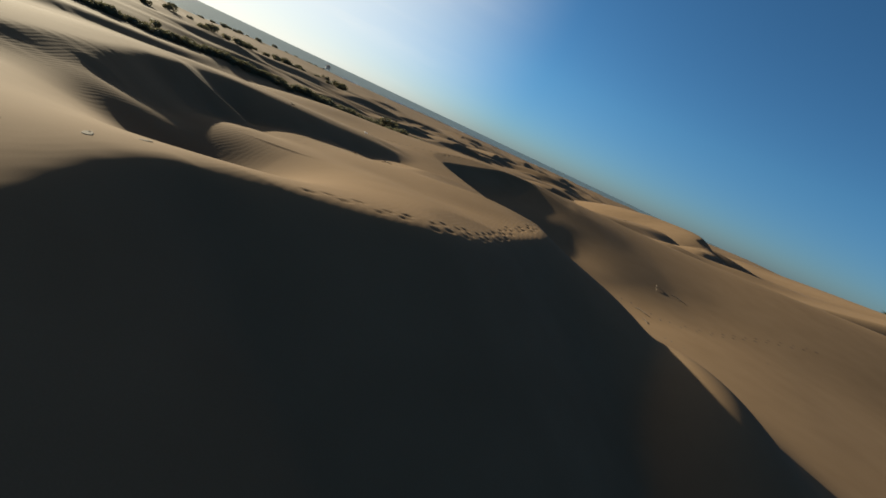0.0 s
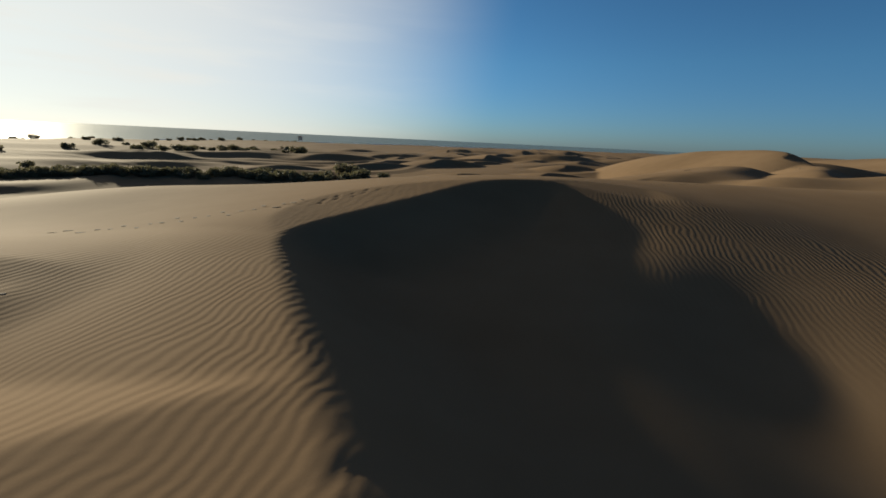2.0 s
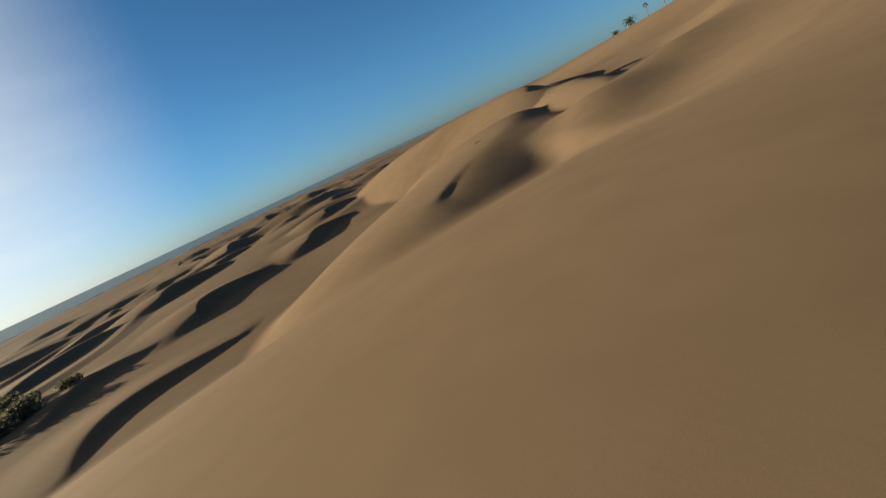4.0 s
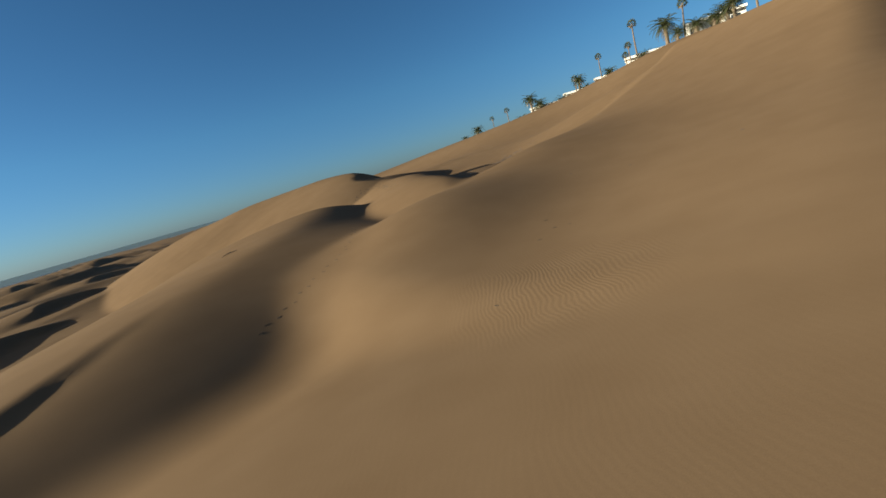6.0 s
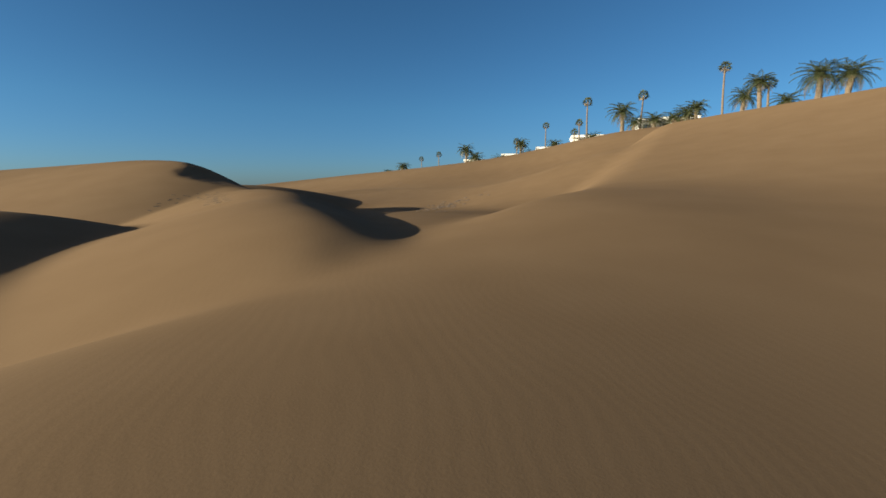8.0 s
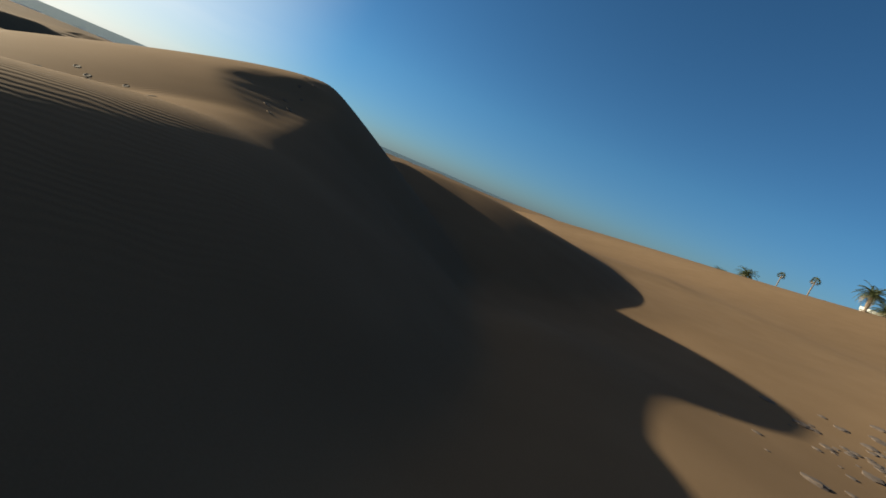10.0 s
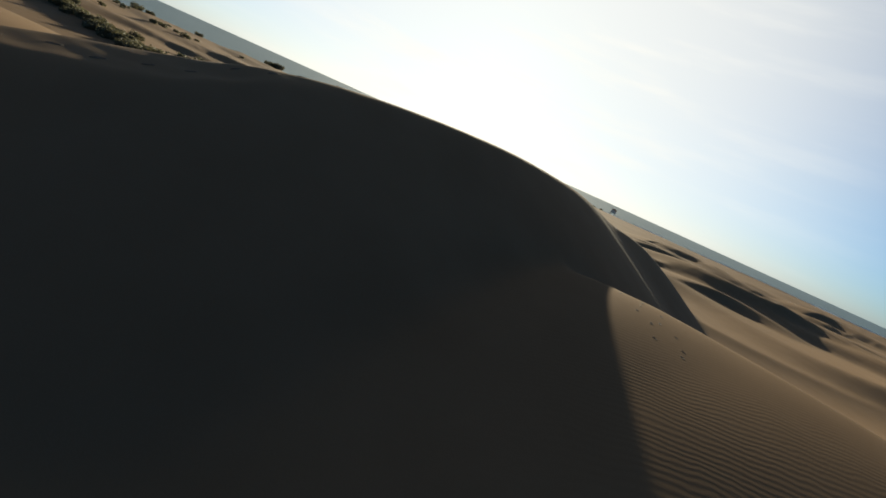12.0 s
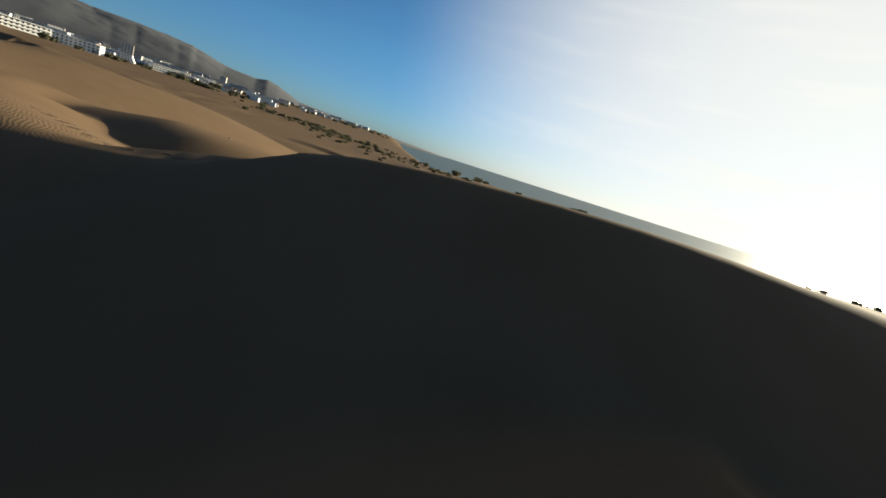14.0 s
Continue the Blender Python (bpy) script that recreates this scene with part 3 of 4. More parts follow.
# ---- far land ----
def build_hills():
    """The mountains beyond the town, one heightfield."""
    nx, ny = 300, 200
    u, v = np.meshgrid(np.linspace(96, 150, nx), np.linspace(2500, 4500, ny))
    az, d = np.radians(u), v
    x, y = 61 - np.sin(az) * d, 103 + np.cos(az) * d
    top = np.interp(u, [96, 103.4, 109.3, 115.5, 118, 119.2, 120.5, 123.7, 127, 131.6, 136, 142, 150], [0, 27, 46, 70, 138, 156, 140, 153, 215, 232, 242, 255, 262])
    across = np.sin(np.clip((v - 2500) / 1100, 0, 1) * math.pi / 2) * (1 - 0.35 * step(3700, 4500, v))
    rough = lattice(x / 260, y / 260, 51) * 0.5 + lattice(x / 110, y / 110, 52) * 0.2 + lattice(x / 45, y / 45, 53) * 0.1
    gully = np.abs(lattice(u * 0.55, v / 900, 54) - 0.5) * 2
    z = -2 + top * across * (0.86 + 0.15 * rough + 0.03 * gully) - 20 * (1 - step(2500, 2700, v))
    co = np.stack([x, y, z], -1).reshape(-1, 3)
    i = (np.arange(ny - 1)[:, None] * nx + np.arange(nx - 1)[None, :]).ravel()
    f = np.stack([i, i + nx, i + nx + 1, i + 1], 1)
    me = bpy.data.meshes.new("hills")
    me.from_pydata(co.tolist(), [], f.tolist())
    me.polygons.foreach_set("use_smooth", np.ones(len(f), bool))
    me.materials.append(HAZED_ROCK)
    return tagged(new("hills", me), "mountain range behind the coastal town, tinted blue-grey for haze", "hills", kind="structure")


build_hills()


def build_foam():
    """Lines of surf along the waterline."""
    rnd = random.Random(5)
    for line, (off, wide, gap) in enumerate(((2, 9, 0.12), (-22, 6, 0.35), (-48, 5, 0.5))):
        bm = bmesh.new()
        prev = None
        for y in np.arange(30, 2200, 9.0):
            sx = float(shore(np.array(y))) + off + 7 * math.sin(y * 0.021 + line) + rnd.uniform(-1.5, 1.5)
            w = max(0.0, wide * (0.6 + 0.5 * math.sin(y * 0.05 + line * 2) + rnd.uniform(-0.3, 0.4)))
            if rnd.random() < gap * 0.5:
                prev = None
                continue
            pair = [bm.verts.new((sx - w, y, 0.35)), bm.verts.new((sx - w * 0.4, y, 0.75)), bm.verts.new((sx + 1.0, y, 0.2))]
            if prev:
                bm.faces.new((prev[0], prev[1], pair[1], pair[0]))
                bm.faces.new((prev[1], prev[2], pair[2], pair[1]))
            prev = pair
        me = bpy.data.meshes.new("surf")
        bm.to_mesh(me)
        bm.free()
        me.materials.append(FOAM)
        tagged(new("surf", me), "broken white line of surf along the shore", "surf", kind="structure")


build_foam()


# ---- plants ----
def make_shrub(seed, flat):
    rnd = random.Random(seed)
    root = thing("shrub", "dense dark olive-green shrub on the open sand", "shrub", "shrubs on the plain")
    bm = bmesh.new()
    for k in range(7):
        a = rnd.uniform(0, 6.28)
        r = rnd.uniform(0.2, 0.7)
        tube(bm, [(0.1 * math.cos(a), 0.1 * math.sin(a), -0.15), (r * 0.6 * math.cos(a), r * 0.6 * math.sin(a), 0.35 * flat), (r * math.cos(a), r * math.sin(a), 0.75 * flat)], (0.045, 0.03, 0.012), 5)
    part("woody_base", bm, TWIG, root, "thin grey woody branches")
    lobes = [(rnd.uniform(-0.75, 0.75), rnd.uniform(-0.75, 0.75), rnd.uniform(0.25, 0.6) * flat, rnd.uniform(0.28, 0.5)) for _ in range(11)]
    bm = bmesh.new()
    for lx, ly, lz, lr in lobes:
        for _ in range(75):
            d = Vector((rnd.gauss(0, 1), rnd.gauss(0, 1), rnd.gauss(0, 1))).normalized()
            p = Vector((lx, ly, lz)) + d * lr * rnd.uniform(0.55, 1.08)
            if p.z < 0.0:
                p.z = rnd.uniform(0, 0.15)
            s = rnd.uniform(0.05, 0.11)
            n = (d + Vector((rnd.gauss(0, 0.5), rnd.gauss(0, 0.5), rnd.gauss(0, 0.5)))).normalized()
            a = n.orthogonal().normalized()
            b = n.cross(a)
            q = rnd.uniform(0, 6.28)
            u, w = a * math.cos(q) + b * math.sin(q), b * math.cos(q) - a * math.sin(q)
            bm.faces.new([bm.verts.new(p + u * s * 1.5), bm.verts.new(p + w * s * 0.7 + n * 0.02), bm.verts.new(p - u * s * 1.2), bm.verts.new(p - w * s * 0.7)])
    part("foliage", bm, LEAF, root)
    return root


SHRUBS = [make_shrub(40 + k, f) for k, f in enumerate((1.0, 0.75, 1.25, 0.6, 0.9))]
USED = set()


def put(kinds, k, m):
    """Places one of the kinds: itself the first time, then copies of it."""
    ob = kinds[k % len(kinds)]
    if ob.name not in USED:
        USED.add(ob.name)
        ob.matrix_basis = m
        return ob
    base = ob.matrix_basis.copy()
    ob.matrix_basis = Matrix()
    c = copy_thing(ob, m)
    ob.matrix_basis = base
    return c


def plant_shrubs():
    rnd = random.Random(77)
    spots = [(-64, 77, 1.2), (-60, 83, 1.3), (-55, 85, 1.3), (-50, 86, 1.1), (-46, 89, 1.3), (-41.5, 97, 1.3), (-40.5, 105, 1.6), (-24.5, 107, 2.4), (-23, 97, 1.9), (-21, 98, 1.7), (-19.5, 99.5, 1.9), (-28, 98, 1.5), (-21, 104, 1.4), (-65, 178, 3.2), (-16, 102, 1.2)]
    # the row on the plain
    for k in range(135):
        t = rnd.random()
        spots.append((-76 + 52 * t + rnd.gauss(0, 1.0), 73 + 25 * t + rnd.gauss(0, 1.2), rnd.uniform(0.8, 1.5)))
    # thickets farther out
    for k in range(26):
        spots.append((rnd.gauss(-100, 16), rnd.gauss(172, 14), rnd.uniform(1.2, 2.4)))
    # the low dunes behind the beach
    for k in range(46):
        y = rnd.uniform(80, 520)
        spots.append((-205 + rnd.gauss(0, 13), y, rnd.uniform(1.2, 3.0)))
    for k, (x, y, s) in enumerate(spots):
        put(SHRUBS, k, upright(x, y, rnd.uniform(0, 6.28), s, 0.05))


plant_shrubs()


def thicket(name, label, spots, seed):
    """Many far bushes as one body of leaves."""
    rnd = random.Random(seed)
    clumps = []
    for k, (x, y, size) in enumerate(spots):
        body = [c for c in SHRUBS[k % 5].children if c.name.startswith("foliage")][0].data
        co = np.empty(len(body.vertices) * 3)
        body.vertices.foreach_get("co", co)
        leaf = co.reshape(-1, 4, 3)[::4]
        middle = leaf.mean(1, keepdims=True)
        leaf = (middle + (leaf - middle) * 2.0).reshape(-1, 3)
        a = rnd.uniform(0, 6.28)
        turn = np.array([[math.cos(a), -math.sin(a), 0], [math.sin(a), math.cos(a), 0], [0, 0, 1]])
        clumps.append(leaf @ turn.T * size + (x, y, height(x, y) - 0.05 * size))
    v = np.concatenate(clumps)
    me = bpy.data.meshes.new(name)
    me.from_pydata(v.tolist(), [], np.arange(len(v)).reshape(-1, 4).tolist())
    me.materials.append(LEAF)
    return tagged(new(name, me), label, "bushes", kind="stuff")


def plant_scrub():
    """The scrub between the dunes and the town."""
    rnd = random.Random(78)
    spots = []
    for k in range(190):
        t = rnd.random()
        spots.append((-122 - 190 * t + rnd.gauss(0, 20), 90 - 170 * t + rnd.gauss(0, 22), rnd.uniform(0.8, 1.5 + 1.2 * t)))
    thicket("coastal_scrub", "low dark scrub between the dunes and the town", spots, 6)


plant_scrub()


def leaf_blade(bm, p, d, side, long, wide, droop):
    tip = p + d * long + Vector((0, 0, -droop))
    mid = p + d * long * 0.5 + Vector((0, 0, -droop * 0.3))
    bm.faces.new([bm.verts.new(p), bm.verts.new(mid + side * wide), bm.verts.new(tip), bm.verts.new(mid - side * wide)])


def make_date_palm(seed, tall, spread):
    rnd = random.Random(seed)
    root = thing("date_palm", "bushy date palm with arching feathered fronds", "palm tree", "palms of the hotel garden")
    bm = bmesh.new()
    path, radii = [], []
    for k in range(13):
        t = k / 12
        path.append((0.25 * math.sin(t * 2 + seed), 0.2 * t * t, -0.3 + tall * t))
        radii.append(0.34 - 0.06 * t + (0.045 if k % 2 else 0))
    tube(bm, path, radii, 9)
    part("trunk", bm, BARK, root, "ringed grey-brown palm trunk")
    top = Vector(path[-1])
    bm, dry = bmesh.new(), bmesh.new()
    for k in range(46):
        a = k * 2.39996 + rnd.uniform(-0.2, 0.2)
        rise = 1.25 - 1.75 * (k / 46) + rnd.uniform(-0.1, 0.1)
        target = dry if k > 40 else bm
        long = spread * rnd.uniform(0.85, 1.1)
        out = Vector((math.cos(a), math.sin(a), 0))
        p, ang = top.copy(), rise
        pts = [p.copy()]
        for _ in range(8):
            p = p + (out * math.cos(ang) + Vector((0, 0, math.sin(ang)))) * long / 8
            ang -= 0.17
            pts.append(p.copy())
        side = out.cross(Vector((0, 0, 1)))
        tube(target, pts, [0.035 - 0.003 * i for i in range(9)], 3)
        for i in range(1, 9):
            d = (pts[i] - pts[i - 1]).normalized()
            for h in (0.0, 0.5):
                q = pts[i - 1].lerp(pts[i], h)
                blade = 0.62 * math.sin(min(1.0, (i + h) / 9 + 0.12) * math.pi) + 0.12
                for sgn in (-1, 1):
                    leaf_blade(target, q, (side * sgn * 0.85 + d * 0.6 + Vector((0, 0, 0.12))).normalized(), d, blade, 0.05, 0.16)
    part("crown", bm, FROND, root)
    part("dry_skirt", dry, DRY_FROND, root, "hanging dry brown fronds")
    return root


def make_fan_palm(seed, tall):
    rnd = random.Random(seed)
    root = thing("fan_palm", "tall slender fan palm with a small round crown", "palm tree", "palms of the hotel garden")
    bm = bmesh.new()
    lean = rnd.uniform(-0.5, 0.5)
    path = [(lean * (k / 10) ** 2, 0.3 * math.sin(k / 10 * 2), -0.3 + tall * k / 10) for k in range(11)]
    tube(bm, path, [0.24 - 0.010 * k for k in range(11)], 8)
    part("trunk", bm, BARK, root, "slim bare palm trunk")
    top = Vector(path[-1])
    bm, dry = bmesh.new(), bmesh.new()
    for k in range(30):
        a, rise = k * 2.39996, 1.3 - 2.3 * k / 30
        target = dry if k > 23 else bm
        way = Vector((math.cos(a) * math.cos(rise), math.sin(a) * math.cos(rise), math.sin(rise)))
        q = top + way * rnd.uniform(0.55, 0.85)
        tube(target, [top, q], (0.022, 0.014), 3)
        u = way.orthogonal().normalized()
        w = way.cross(u)
        side = u if abs(u.z) < abs(w.z) else w
        for j in range(9):
            b = -1.3 + 2.6 * j / 8
            d = (way * math.cos(b) + side * math.sin(b)).normalized()
            leaf_blade(target, q, d, side * math.cos(b) - way * math.sin(b), rnd.uniform(0.55, 0.75), 0.045, 0.14)
    part("crown", bm, FROND, root)
    part("dry_skirt", dry, DRY_FROND, root, "hanging dry brown fans")
    return root


DATE = [make_date_palm(3, 4.2, 3.0), make_date_palm(4, 2.6, 3.4), make_date_palm(5, 6.0, 2.8)]
FAN = [make_fan_palm(8, 8.5), make_fan_palm(9, 11.0), make_fan_palm(10, 6.5)]


def plant_palms():
    """The hotel's palms stand along the terrace edge: bearing to the right of north from the dunes' middle, distance, kind, size."""
    rnd = random.Random(12)
    cx, cy = 27.4, 63.8
    rows = [(51.5, 165, "d", 0, 0.7), (53.4, 160, "d", 0, 1.0), (55.6, 158, "f", 0, 0.75), (57.8, 156, "f", 0, 0.85), (59.5, 150, "d", 1, 0.8), (61.0, 148, "d", 2, 1.2), (62.0, 146, "d", 0, 1.1), (63.5, 145, "d", 1, 0.8),
            (65.0, 140, "d", 1, 1.0), (66.8, 136, "f", 0, 0.85), (67.3, 134, "d", 2, 1.0), (68.0, 133, "d", 1, 1.0), (70.2, 130, "f", 1, 0.85), (71.0, 128, "d", 0, 0.9), (73.3, 124, "f", 2, 0.8), (73.8, 122, "f", 0, 0.8),
            (74.6, 121, "f", 1, 1.0), (75.2, 120, "d", 1, 0.8), (78.0, 112, "d", 0, 1.25), (79.2, 110, "d", 1, 0.9), (79.8, 112, "f", 0, 0.95), (81.0, 108, "d", 1, 0.9), (83.0, 106, "d", 1, 0.9), (84.2, 105, "d", 1, 1.1),
            (84.8, 104, "d", 0, 0.9), (87.0, 100, "f", 1, 0.9), (88.5, 98, "d", 0, 1.0), (89.8, 97, "d", 2, 1.0), (90.6, 97, "f", 2, 0.9), (92.0, 96, "d", 1, 0.9), (94.0, 95, "d", 0, 1.3), (96.0, 95, "d", 0, 1.2), (99.0, 96, "f", 1, 1.0), (102, 97, "d", 0, 1.0)]
    for k, (b, d, kind, which, size) in enumerate(rows):
        a = radians(b)
        x, y = cx + math.sin(a) * d, cy + math.cos(a) * d
        put(DATE if kind == "d" else FAN, which, upright(x, y, rnd.uniform(0, 6.28), size))
    for k in range(40):
        b = rnd.uniform(50, 100)
        d = 170 - (b - 50) * 1.5 + rnd.uniform(-3, 9)
        a = radians(b)
        put(SHRUBS, k, upright(cx + math.sin(a) * d, cy + math.cos(a) * d, rnd.uniform(0, 6.28), rnd.uniform(0.9, 1.8)))


plant_palms()


# ---- buildings ----
def make_building(name, label, wide, deep, floors, mat, style, seed=0):
    """A block with its storeys: bands of windows behind parapets (style "bands") or single windows ("holes")."""
    rnd = random.Random(seed)
    root = thing(name, label, "building", "buildings of the coastal town")
    h = 3.1
    if style == "steps":
        for k in range(floors):
            bm = bmesh.new()
            block(bm, -wide / 2 + 1.6 * k, wide / 2 - 1.6 * k, -deep / 2 + 1.5, deep / 2, k * h - (1.5 if k == 0 else 0), (k + 1) * h - (0.004 if k < floors - 1 else 0))
            part("storey", bm, mat, root)
    else:
        bm = bmesh.new()
        block(bm, -wide / 2, wide / 2, -deep / 2 + (1.5 if style == "bands" else 0), deep / 2, -1.5, floors * h)
        part("body", bm, mat, root)
    bm = bmesh.new()
    block(bm, -wide / 2 - 0.2 + (1.6 * (floors - 1) if style == "steps" else 0), wide / 2 + 0.2 - (1.6 * (floors - 1) if style == "steps" else 0), -deep / 2 - 0.2, deep / 2 + 0.2, floors * h + 0.004, floors * h + 0.55)
    part("roof", bm, ROOF if style == "holes" and seed % 4 == 0 else mat, root)
    if style != "holes":
        for k in range(floors):
            inset = (1.6 * k if style == "steps" else 0)
            bm = bmesh.new()
            x0, x1, y0 = -wide / 2 + inset, wide / 2 - inset, -deep / 2
            outline = [(y0, -0.15), (y0 + 1.496, -0.15), (y0 + 1.496, 0.1), (y0 + 0.2, 0.1), (y0 + 0.2, 1.0), (y0, 1.0)]
            ends = [[bm.verts.new((x, yy, k * h + zz)) for yy, zz in outline] for x in (x0, x1)]
            bm.faces.new(ends[0])
            bm.faces.new(ends[1][::-1])
            for i in range(6):
                bm.faces.new((ends[0][i], ends[1][i], ends[1][(i + 1) % 6], ends[0][(i + 1) % 6]))
            part("balcony", bm, mat, root)
    n = max(2, int(wide / 4.0))
    pane = bmesh.new()
    block(pane, -0.9, 0.9, -0.05, 0.05, 0.0, 1.5)
    first = None
    for k in range(floors):
        inset = (1.6 * k if style == "steps" else 0)
        for i in range(n):
            x = -wide / 2 + inset + (wide - 2 * inset) * (i + 0.5) / n
            y = -deep / 2 + (1.45 if style != "holes" else -0.05)
            if first is None:
                first = part("window", pane, GLASS, root, "dark glazed window")
                first.location = (x, y, k * h + 0.9)
            else:
                w = new("window", first.data)
                w.parent = root
                w.location = (x, y, k * h + 0.9)
                w["label"] = "dark glazed window"
    return root


def build_hotel():
    cx, cy = 27.4, 63.8
    for k, (b, d, wide, floors, turn) in enumerate(((63.5, 152, 14, 1, -65), (68.8, 146, 18, 1, -67), (72.5, 139, 16, 1, -70), (76.5, 132, 16, 1, -72), (82.5, 122, 12, 1, -78))):
        a = radians(b)
        ob = make_building("hotel_wing", "low white hotel wing with balconies above the sand", wide, 9, floors, WHITE, "bands" if k % 2 else "steps", 100 + k)
        ob["group"] = "hotel wings among the palms"
        x, y = cx + math.sin(a) * d, cy + math.cos(a) * d
        ob.matrix_basis = Matrix.Translation((x, y, height(x, y) + 0.2)) @ Matrix.Rotation(radians(turn), 4, "Z")


build_hotel()


def build_town():
    rnd = random.Random(31)
    eye = Vector((61, 103, 0))

    def site(az, d):
        a = radians(az)
        return eye.x - math.sin(a) * d, eye.y + math.cos(a) * d

    kinds = [make_building("apartment_block", "white terraced apartment block with long balconies", 60, 14, 3, WHITE, "bands", 1),
             make_building("apartment_block", "white stepped apartment block with long balconies", 44, 14, 3, WHITE, "steps", 2),
             make_building("apartment_tower", "tall pale apartment tower", 18, 16, 8, CREAM, "holes", 3),
             make_building("villa", "small white flat-roofed villa", 14, 12, 2, WHITE, "holes", 5),
             make_building("villa", "small cream villa with a tiled roof", 16, 11, 2, CREAM, "holes", 8),
             make_building("apartment_block", "grey concrete apartment block", 34, 14, 4, GREY, "holes", 7)]
    plan = [(140.6, 620, 0), (136.6, 660, 0), (136.0, 700, 1), (143.5, 640, 1), (133.6, 820, 3), (132.3, 1000, 2), (131.9, 1080, 5), (123.6, 1650, 2), (122.2, 1350, 5), (121.6, 1400, 0), (117.0, 1700, 5), (128.5, 900, 0), (126.2, 1050, 1)]
    for k in range(240):
        az = 107 + 37 * rnd.random() ** 0.8
        d = 820 + (az < 118) * 700 + rnd.random() ** 1.3 * 1400
        plan.append((az, d, rnd.choice((1, 3, 3, 3, 3, 4, 4, 4, 5))))
    for k, (az, d, which) in enumerate(plan):
        x, y = site(az, d)
        if x < float(shore(np.array(y))) + 60:
            continue
        m = Matrix.Translation((x, y, height(x, y))) @ Matrix.Rotation(radians(az + rnd.uniform(-25, 25)), 4, "Z")
        put(kinds, which, m)
    # garden trees between the houses
    spots = []
    for k in range(190):
        az = 104 + 38 * rnd.random()
        d = 560 + (az < 118) * 700 + rnd.random() * 1100
        x, y = site(az, d)
        if x < float(shore(np.array(y))) + 60:
            continue
        spots.append((x, y, rnd.uniform(3.5, 8)))
    thicket("garden_trees", "dark garden trees between the white houses", spots, 7)


build_town()


def build_hut():
    x, y = -205.0, 510.0
    root = thing("beach_hut", "small wooden lifeguard hut on stilts by the surf", "hut")
    for sx in (-1.6, 1.6):
        for sy in (-1.6, 1.6):
            bm = bmesh.new()
            block(bm, sx - 0.12, sx + 0.12, sy - 0.12, sy + 0.12, -0.5, 2.0)
            part("post", bm, TWIG, root)
    bm = bmesh.new()
    block(bm, -2.2, 2.2, -2.2, 2.2, 2.0, 2.2)
    block(bm, -1.7, 1.7, -1.7, 1.7, 2.204, 4.6)
    part("cabin", bm, CREAM, root)
    bm = bmesh.new()
    v = [bm.verts.new(c) for c in ((-2.4, -2.4, 4.6), (2.4, -2.4, 4.6), (2.4, 2.4, 4.6), (-2.4, 2.4, 4.6), (0, 0, 5.8))]
    for f in ((3, 2, 1, 0), (0, 1, 4), (1, 2, 4), (2, 3, 4), (3, 0, 4)):
        bm.faces.new([v[i] for i in f])
    part("roof", bm, ROOF, root)
    root.matrix_basis = upright(x, y, 0.4, 1.3)


build_hut()


# ---- tracks and litter on the sand ----
def make_print(seed):
    """One footprint: sand pushed up behind the heel and along one edge of a trodden oval, its inside coloured dark for
    shade.
    """
    rnd = random.Random(seed)
    bm = bmesh.new()
    n = 16
    lean = rnd.uniform(-0.6, 0.6)
    rings = []
    for r, z in ((1.3, -0.012), (1.08, 0.006), (0.93, 0.011), (0.7, 0.004), (0.35, 0.003)):
        ring = []
        for i in range(n):
            a = 2 * math.pi * i / n
            w = 1 - 0.12 * math.cos(2 * a) + rnd.uniform(-0.07, 0.07)
            push = 0.5 + 0.65 * max(0.0, math.cos(a - math.pi - lean)) + 0.3 * max(0.0, math.sin(a + lean)) + rnd.uniform(0, 0.15)
            ring.append(bm.verts.new((0.125 * r * math.cos(a) * w, 0.05 * r * math.sin(a) * w * (1 + 0.15 * math.cos(a)), 1.0 * z * push if z > 0 else z)))
        rings.append(ring)
    for u, w in zip(rings, rings[1:]):
        for i in range(n):
            bm.faces.new((u[i], u[(i + 1) % n], w[(i + 1) % n], w[i]))
    bm.faces.new(rings[-1])
    # everything inside the outer skirt takes the painted shade colour
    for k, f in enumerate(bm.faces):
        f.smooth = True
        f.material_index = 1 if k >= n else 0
    me = bpy.data.meshes.new("footprint")
    bm.to_mesh(me)
    bm.free()
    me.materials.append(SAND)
    me.materials.append(PRINT_SHADE)
    return me


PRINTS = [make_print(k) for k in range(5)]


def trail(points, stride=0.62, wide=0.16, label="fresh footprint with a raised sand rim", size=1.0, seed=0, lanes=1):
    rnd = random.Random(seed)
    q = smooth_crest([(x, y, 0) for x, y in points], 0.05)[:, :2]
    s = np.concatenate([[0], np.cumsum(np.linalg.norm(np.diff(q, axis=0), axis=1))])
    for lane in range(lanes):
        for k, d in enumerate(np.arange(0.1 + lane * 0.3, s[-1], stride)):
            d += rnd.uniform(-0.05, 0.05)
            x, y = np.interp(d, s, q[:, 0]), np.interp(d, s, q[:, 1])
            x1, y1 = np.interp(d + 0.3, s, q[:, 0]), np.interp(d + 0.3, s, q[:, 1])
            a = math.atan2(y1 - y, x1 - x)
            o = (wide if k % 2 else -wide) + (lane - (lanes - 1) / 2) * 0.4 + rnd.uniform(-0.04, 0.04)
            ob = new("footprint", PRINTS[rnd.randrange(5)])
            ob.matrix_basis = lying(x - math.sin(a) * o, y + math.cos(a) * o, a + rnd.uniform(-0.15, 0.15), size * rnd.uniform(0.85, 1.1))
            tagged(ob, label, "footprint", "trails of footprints")


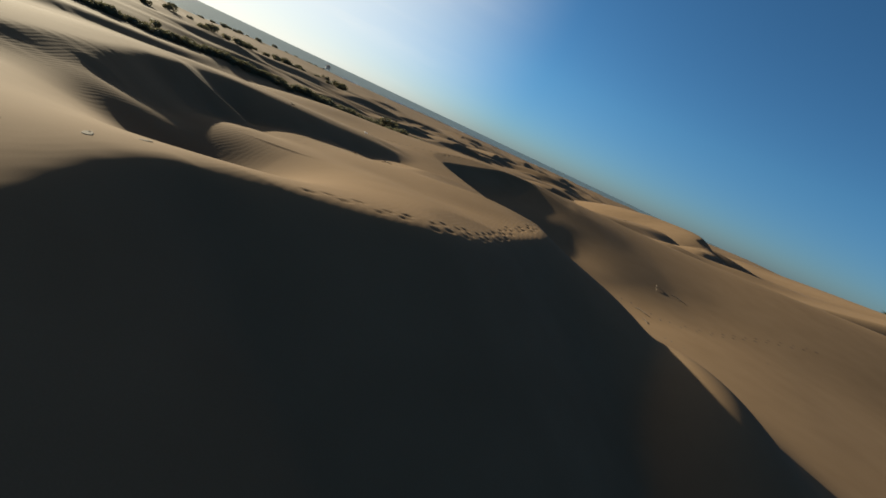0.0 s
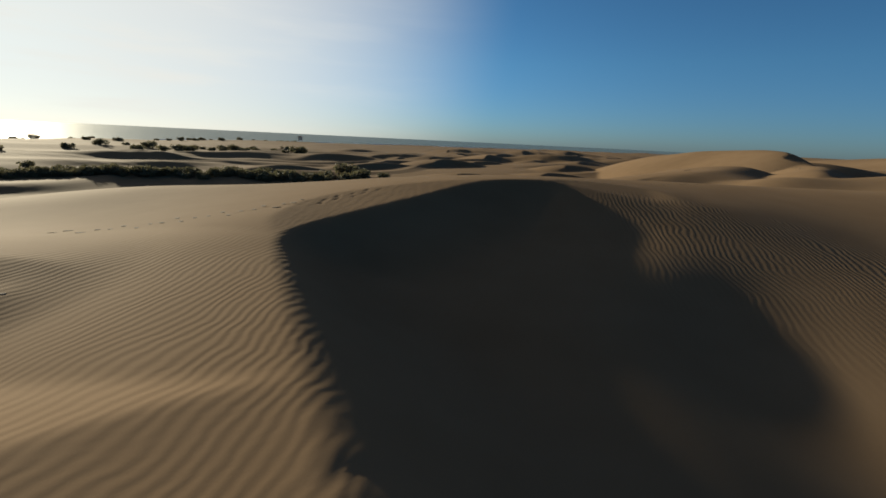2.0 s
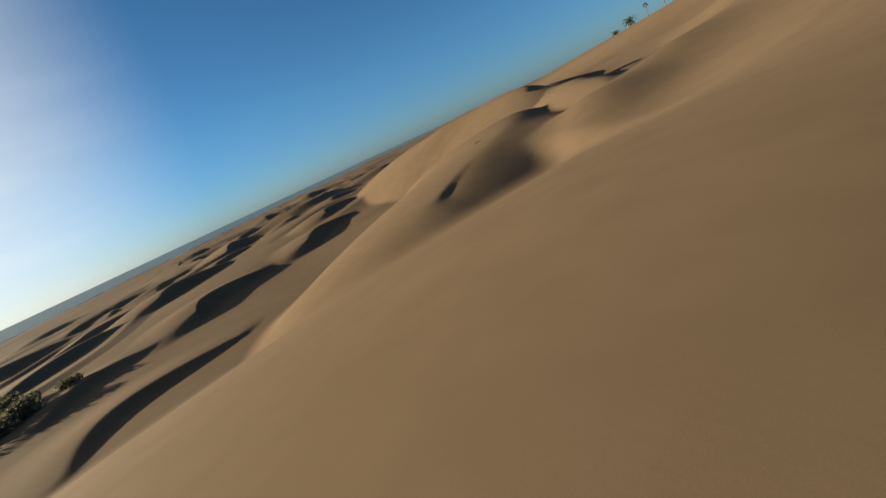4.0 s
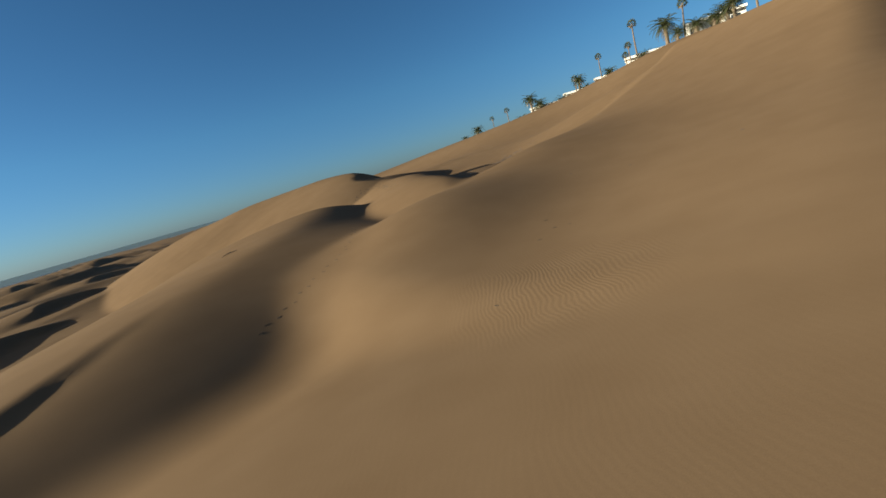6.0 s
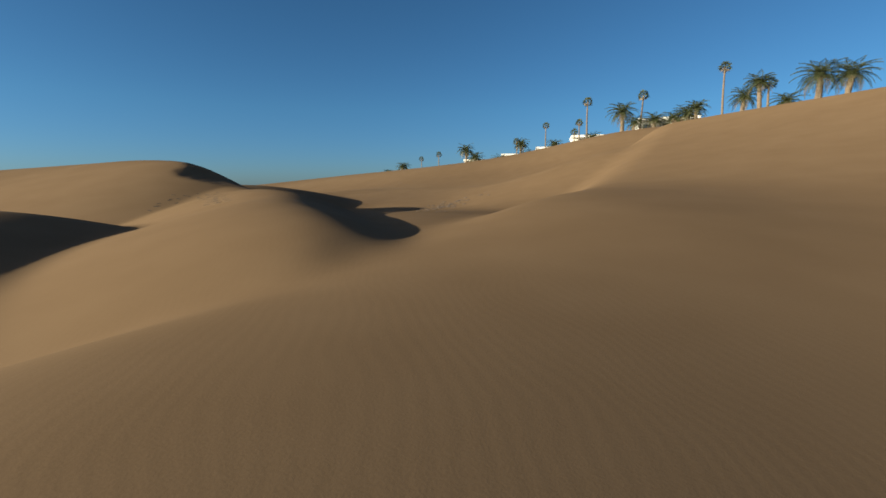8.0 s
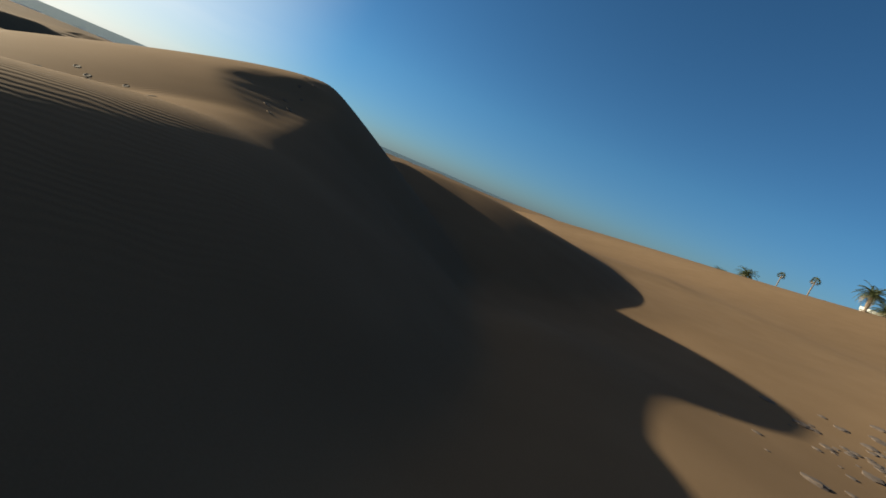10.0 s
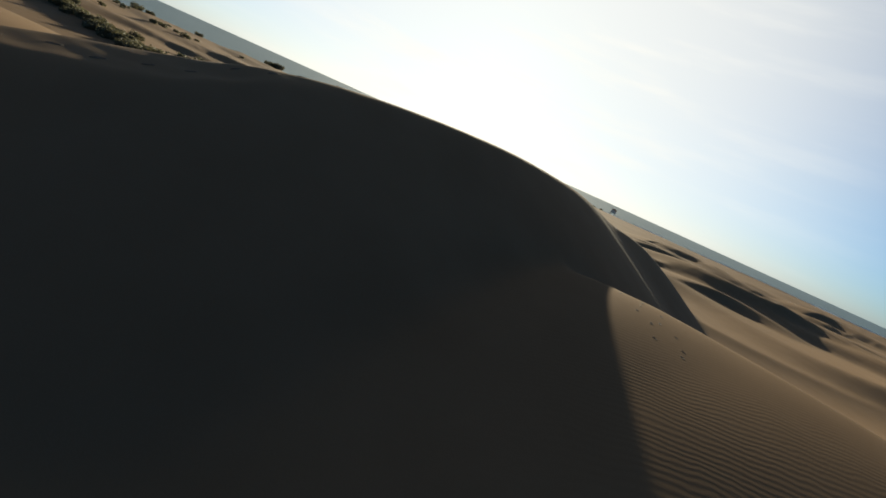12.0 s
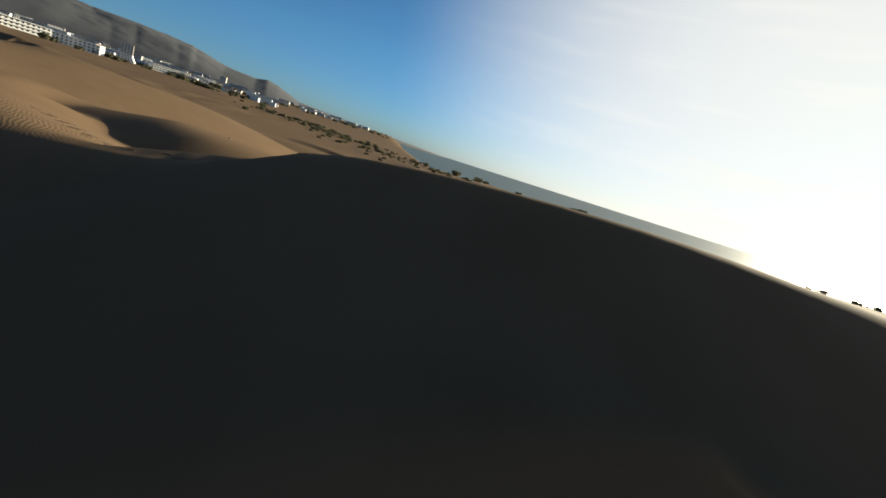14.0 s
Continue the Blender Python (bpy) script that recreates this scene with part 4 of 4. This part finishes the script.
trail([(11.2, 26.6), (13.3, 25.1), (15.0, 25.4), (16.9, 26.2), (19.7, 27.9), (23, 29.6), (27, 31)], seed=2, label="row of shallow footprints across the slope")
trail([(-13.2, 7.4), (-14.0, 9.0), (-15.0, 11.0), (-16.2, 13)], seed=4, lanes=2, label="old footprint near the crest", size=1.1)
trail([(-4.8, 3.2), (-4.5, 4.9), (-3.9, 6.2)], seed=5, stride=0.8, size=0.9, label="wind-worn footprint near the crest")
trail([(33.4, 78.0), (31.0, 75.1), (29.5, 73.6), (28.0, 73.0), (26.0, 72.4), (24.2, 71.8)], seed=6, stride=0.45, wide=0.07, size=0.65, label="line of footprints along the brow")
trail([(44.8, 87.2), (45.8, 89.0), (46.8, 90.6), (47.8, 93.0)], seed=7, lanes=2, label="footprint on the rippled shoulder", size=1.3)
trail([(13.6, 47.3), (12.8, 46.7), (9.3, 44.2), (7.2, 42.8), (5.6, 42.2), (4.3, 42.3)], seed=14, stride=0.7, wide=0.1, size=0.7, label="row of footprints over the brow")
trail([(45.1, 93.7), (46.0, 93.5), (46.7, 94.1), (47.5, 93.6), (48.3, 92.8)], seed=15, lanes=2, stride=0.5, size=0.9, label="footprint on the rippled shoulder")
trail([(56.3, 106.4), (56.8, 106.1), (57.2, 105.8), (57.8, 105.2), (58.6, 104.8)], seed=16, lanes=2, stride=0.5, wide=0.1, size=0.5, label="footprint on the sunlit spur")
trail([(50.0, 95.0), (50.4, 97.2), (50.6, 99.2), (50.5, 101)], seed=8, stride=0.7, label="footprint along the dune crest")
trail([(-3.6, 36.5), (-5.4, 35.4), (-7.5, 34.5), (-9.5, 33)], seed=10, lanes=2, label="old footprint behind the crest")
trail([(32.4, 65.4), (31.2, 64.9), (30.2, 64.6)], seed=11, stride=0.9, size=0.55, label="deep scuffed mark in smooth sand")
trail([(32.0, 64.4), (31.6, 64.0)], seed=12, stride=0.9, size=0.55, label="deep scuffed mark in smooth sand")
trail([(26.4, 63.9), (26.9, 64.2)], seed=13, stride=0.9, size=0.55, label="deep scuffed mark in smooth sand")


def make_clod(seed, mat, flat, name):
    rnd = random.Random(seed)
    bm = bmesh.new()
    bmesh.ops.create_icosphere(bm, subdivisions=2, radius=0.5)
    for v in bm.verts:
        v.co *= rnd.uniform(0.8, 1.15)
        v.co.z *= flat
    me = bpy.data.meshes.new(name)
    bm.to_mesh(me)
    bm.free()
    me.materials.append(mat)
    return me


def scatter_small():
    rnd = random.Random(9)
    clods = [make_clod(k, CRUST, 0.2, "sand_clod") for k in range(4)]
    # the crusted hollow below the circled dune, and crumbs on the slopes
    for k in range(120):
        x, y, s = rnd.gauss(65.5, 2.4), rnd.gauss(88.9, 0.8), rnd.uniform(0.1, 0.45)
        if k > 85:
            x, y, s = rnd.gauss(52.5, 0.9), rnd.gauss(81.2, 0.3), rnd.uniform(0.04, 0.11)
        ob = new("sand_clod", clods[k % 4])
        ob.matrix_basis = lying(x, y, rnd.uniform(0, 6.28), s)
        tagged(ob, "flat crumb of dark crusted sand", "clod", "crusted sand in the hollow")
    for k in range(26):
        x, y, s = rnd.uniform(10, 22), rnd.uniform(20, 33), rnd.uniform(0.05, 0.13)
        if k % 3 == 0:
            x, y = rnd.uniform(-10, -2), rnd.uniform(14, 32)
        if k % 5 == 0:
            x, y = rnd.uniform(30, 60), rnd.uniform(60, 72)
        ob = new("sand_clod", clods[k % 4])
        ob.matrix_basis = lying(x, y, rnd.uniform(0, 6.28), s)
        tagged(ob, "small dark clod on the sand", "clod", "scattered clods")
    for k, (x, y) in enumerate(((16.6, 30.9), (12.2, 25.2), (11.7, 23.3), (-4.3, 21.4), (-10.4, 23.1), (-6.2, 21.8), (15, 31.2), (28.7, 83.8))):
        bm = bmesh.new()
        l = rnd.uniform(0.25, 0.5)
        tube(bm, [(-l, 0, 0.02), (-l * 0.3, 0.05, 0.06), (l * 0.4, -0.03, 0.05), (l, 0.04, 0.02)], (0.012, 0.02, 0.018, 0.008), 5)
        tube(bm, [(0, 0, 0.05), (0.1, 0.16, 0.10)], (0.012, 0.005), 4)
        me = bpy.data.meshes.new("dry_twig")
        bm.to_mesh(me)
        bm.free()
        me.materials.append(TWIG)
        ob = tagged(new("dry_twig", me), "dry grey twig lying on the sand", "twig", "twigs on the sand")
        ob.matrix_basis = lying(x, y, rnd.uniform(0, 6.28), 1.2)
    ob = tagged(new("plastic_scrap", make_clod(70, PLASTIC, 0.3, "plastic_scrap")), "scrap of white plastic on shaded sand", "litter")
    ob.matrix_basis = lying(-8.2, 30.2, 0.5, 0.3)


scatter_small()
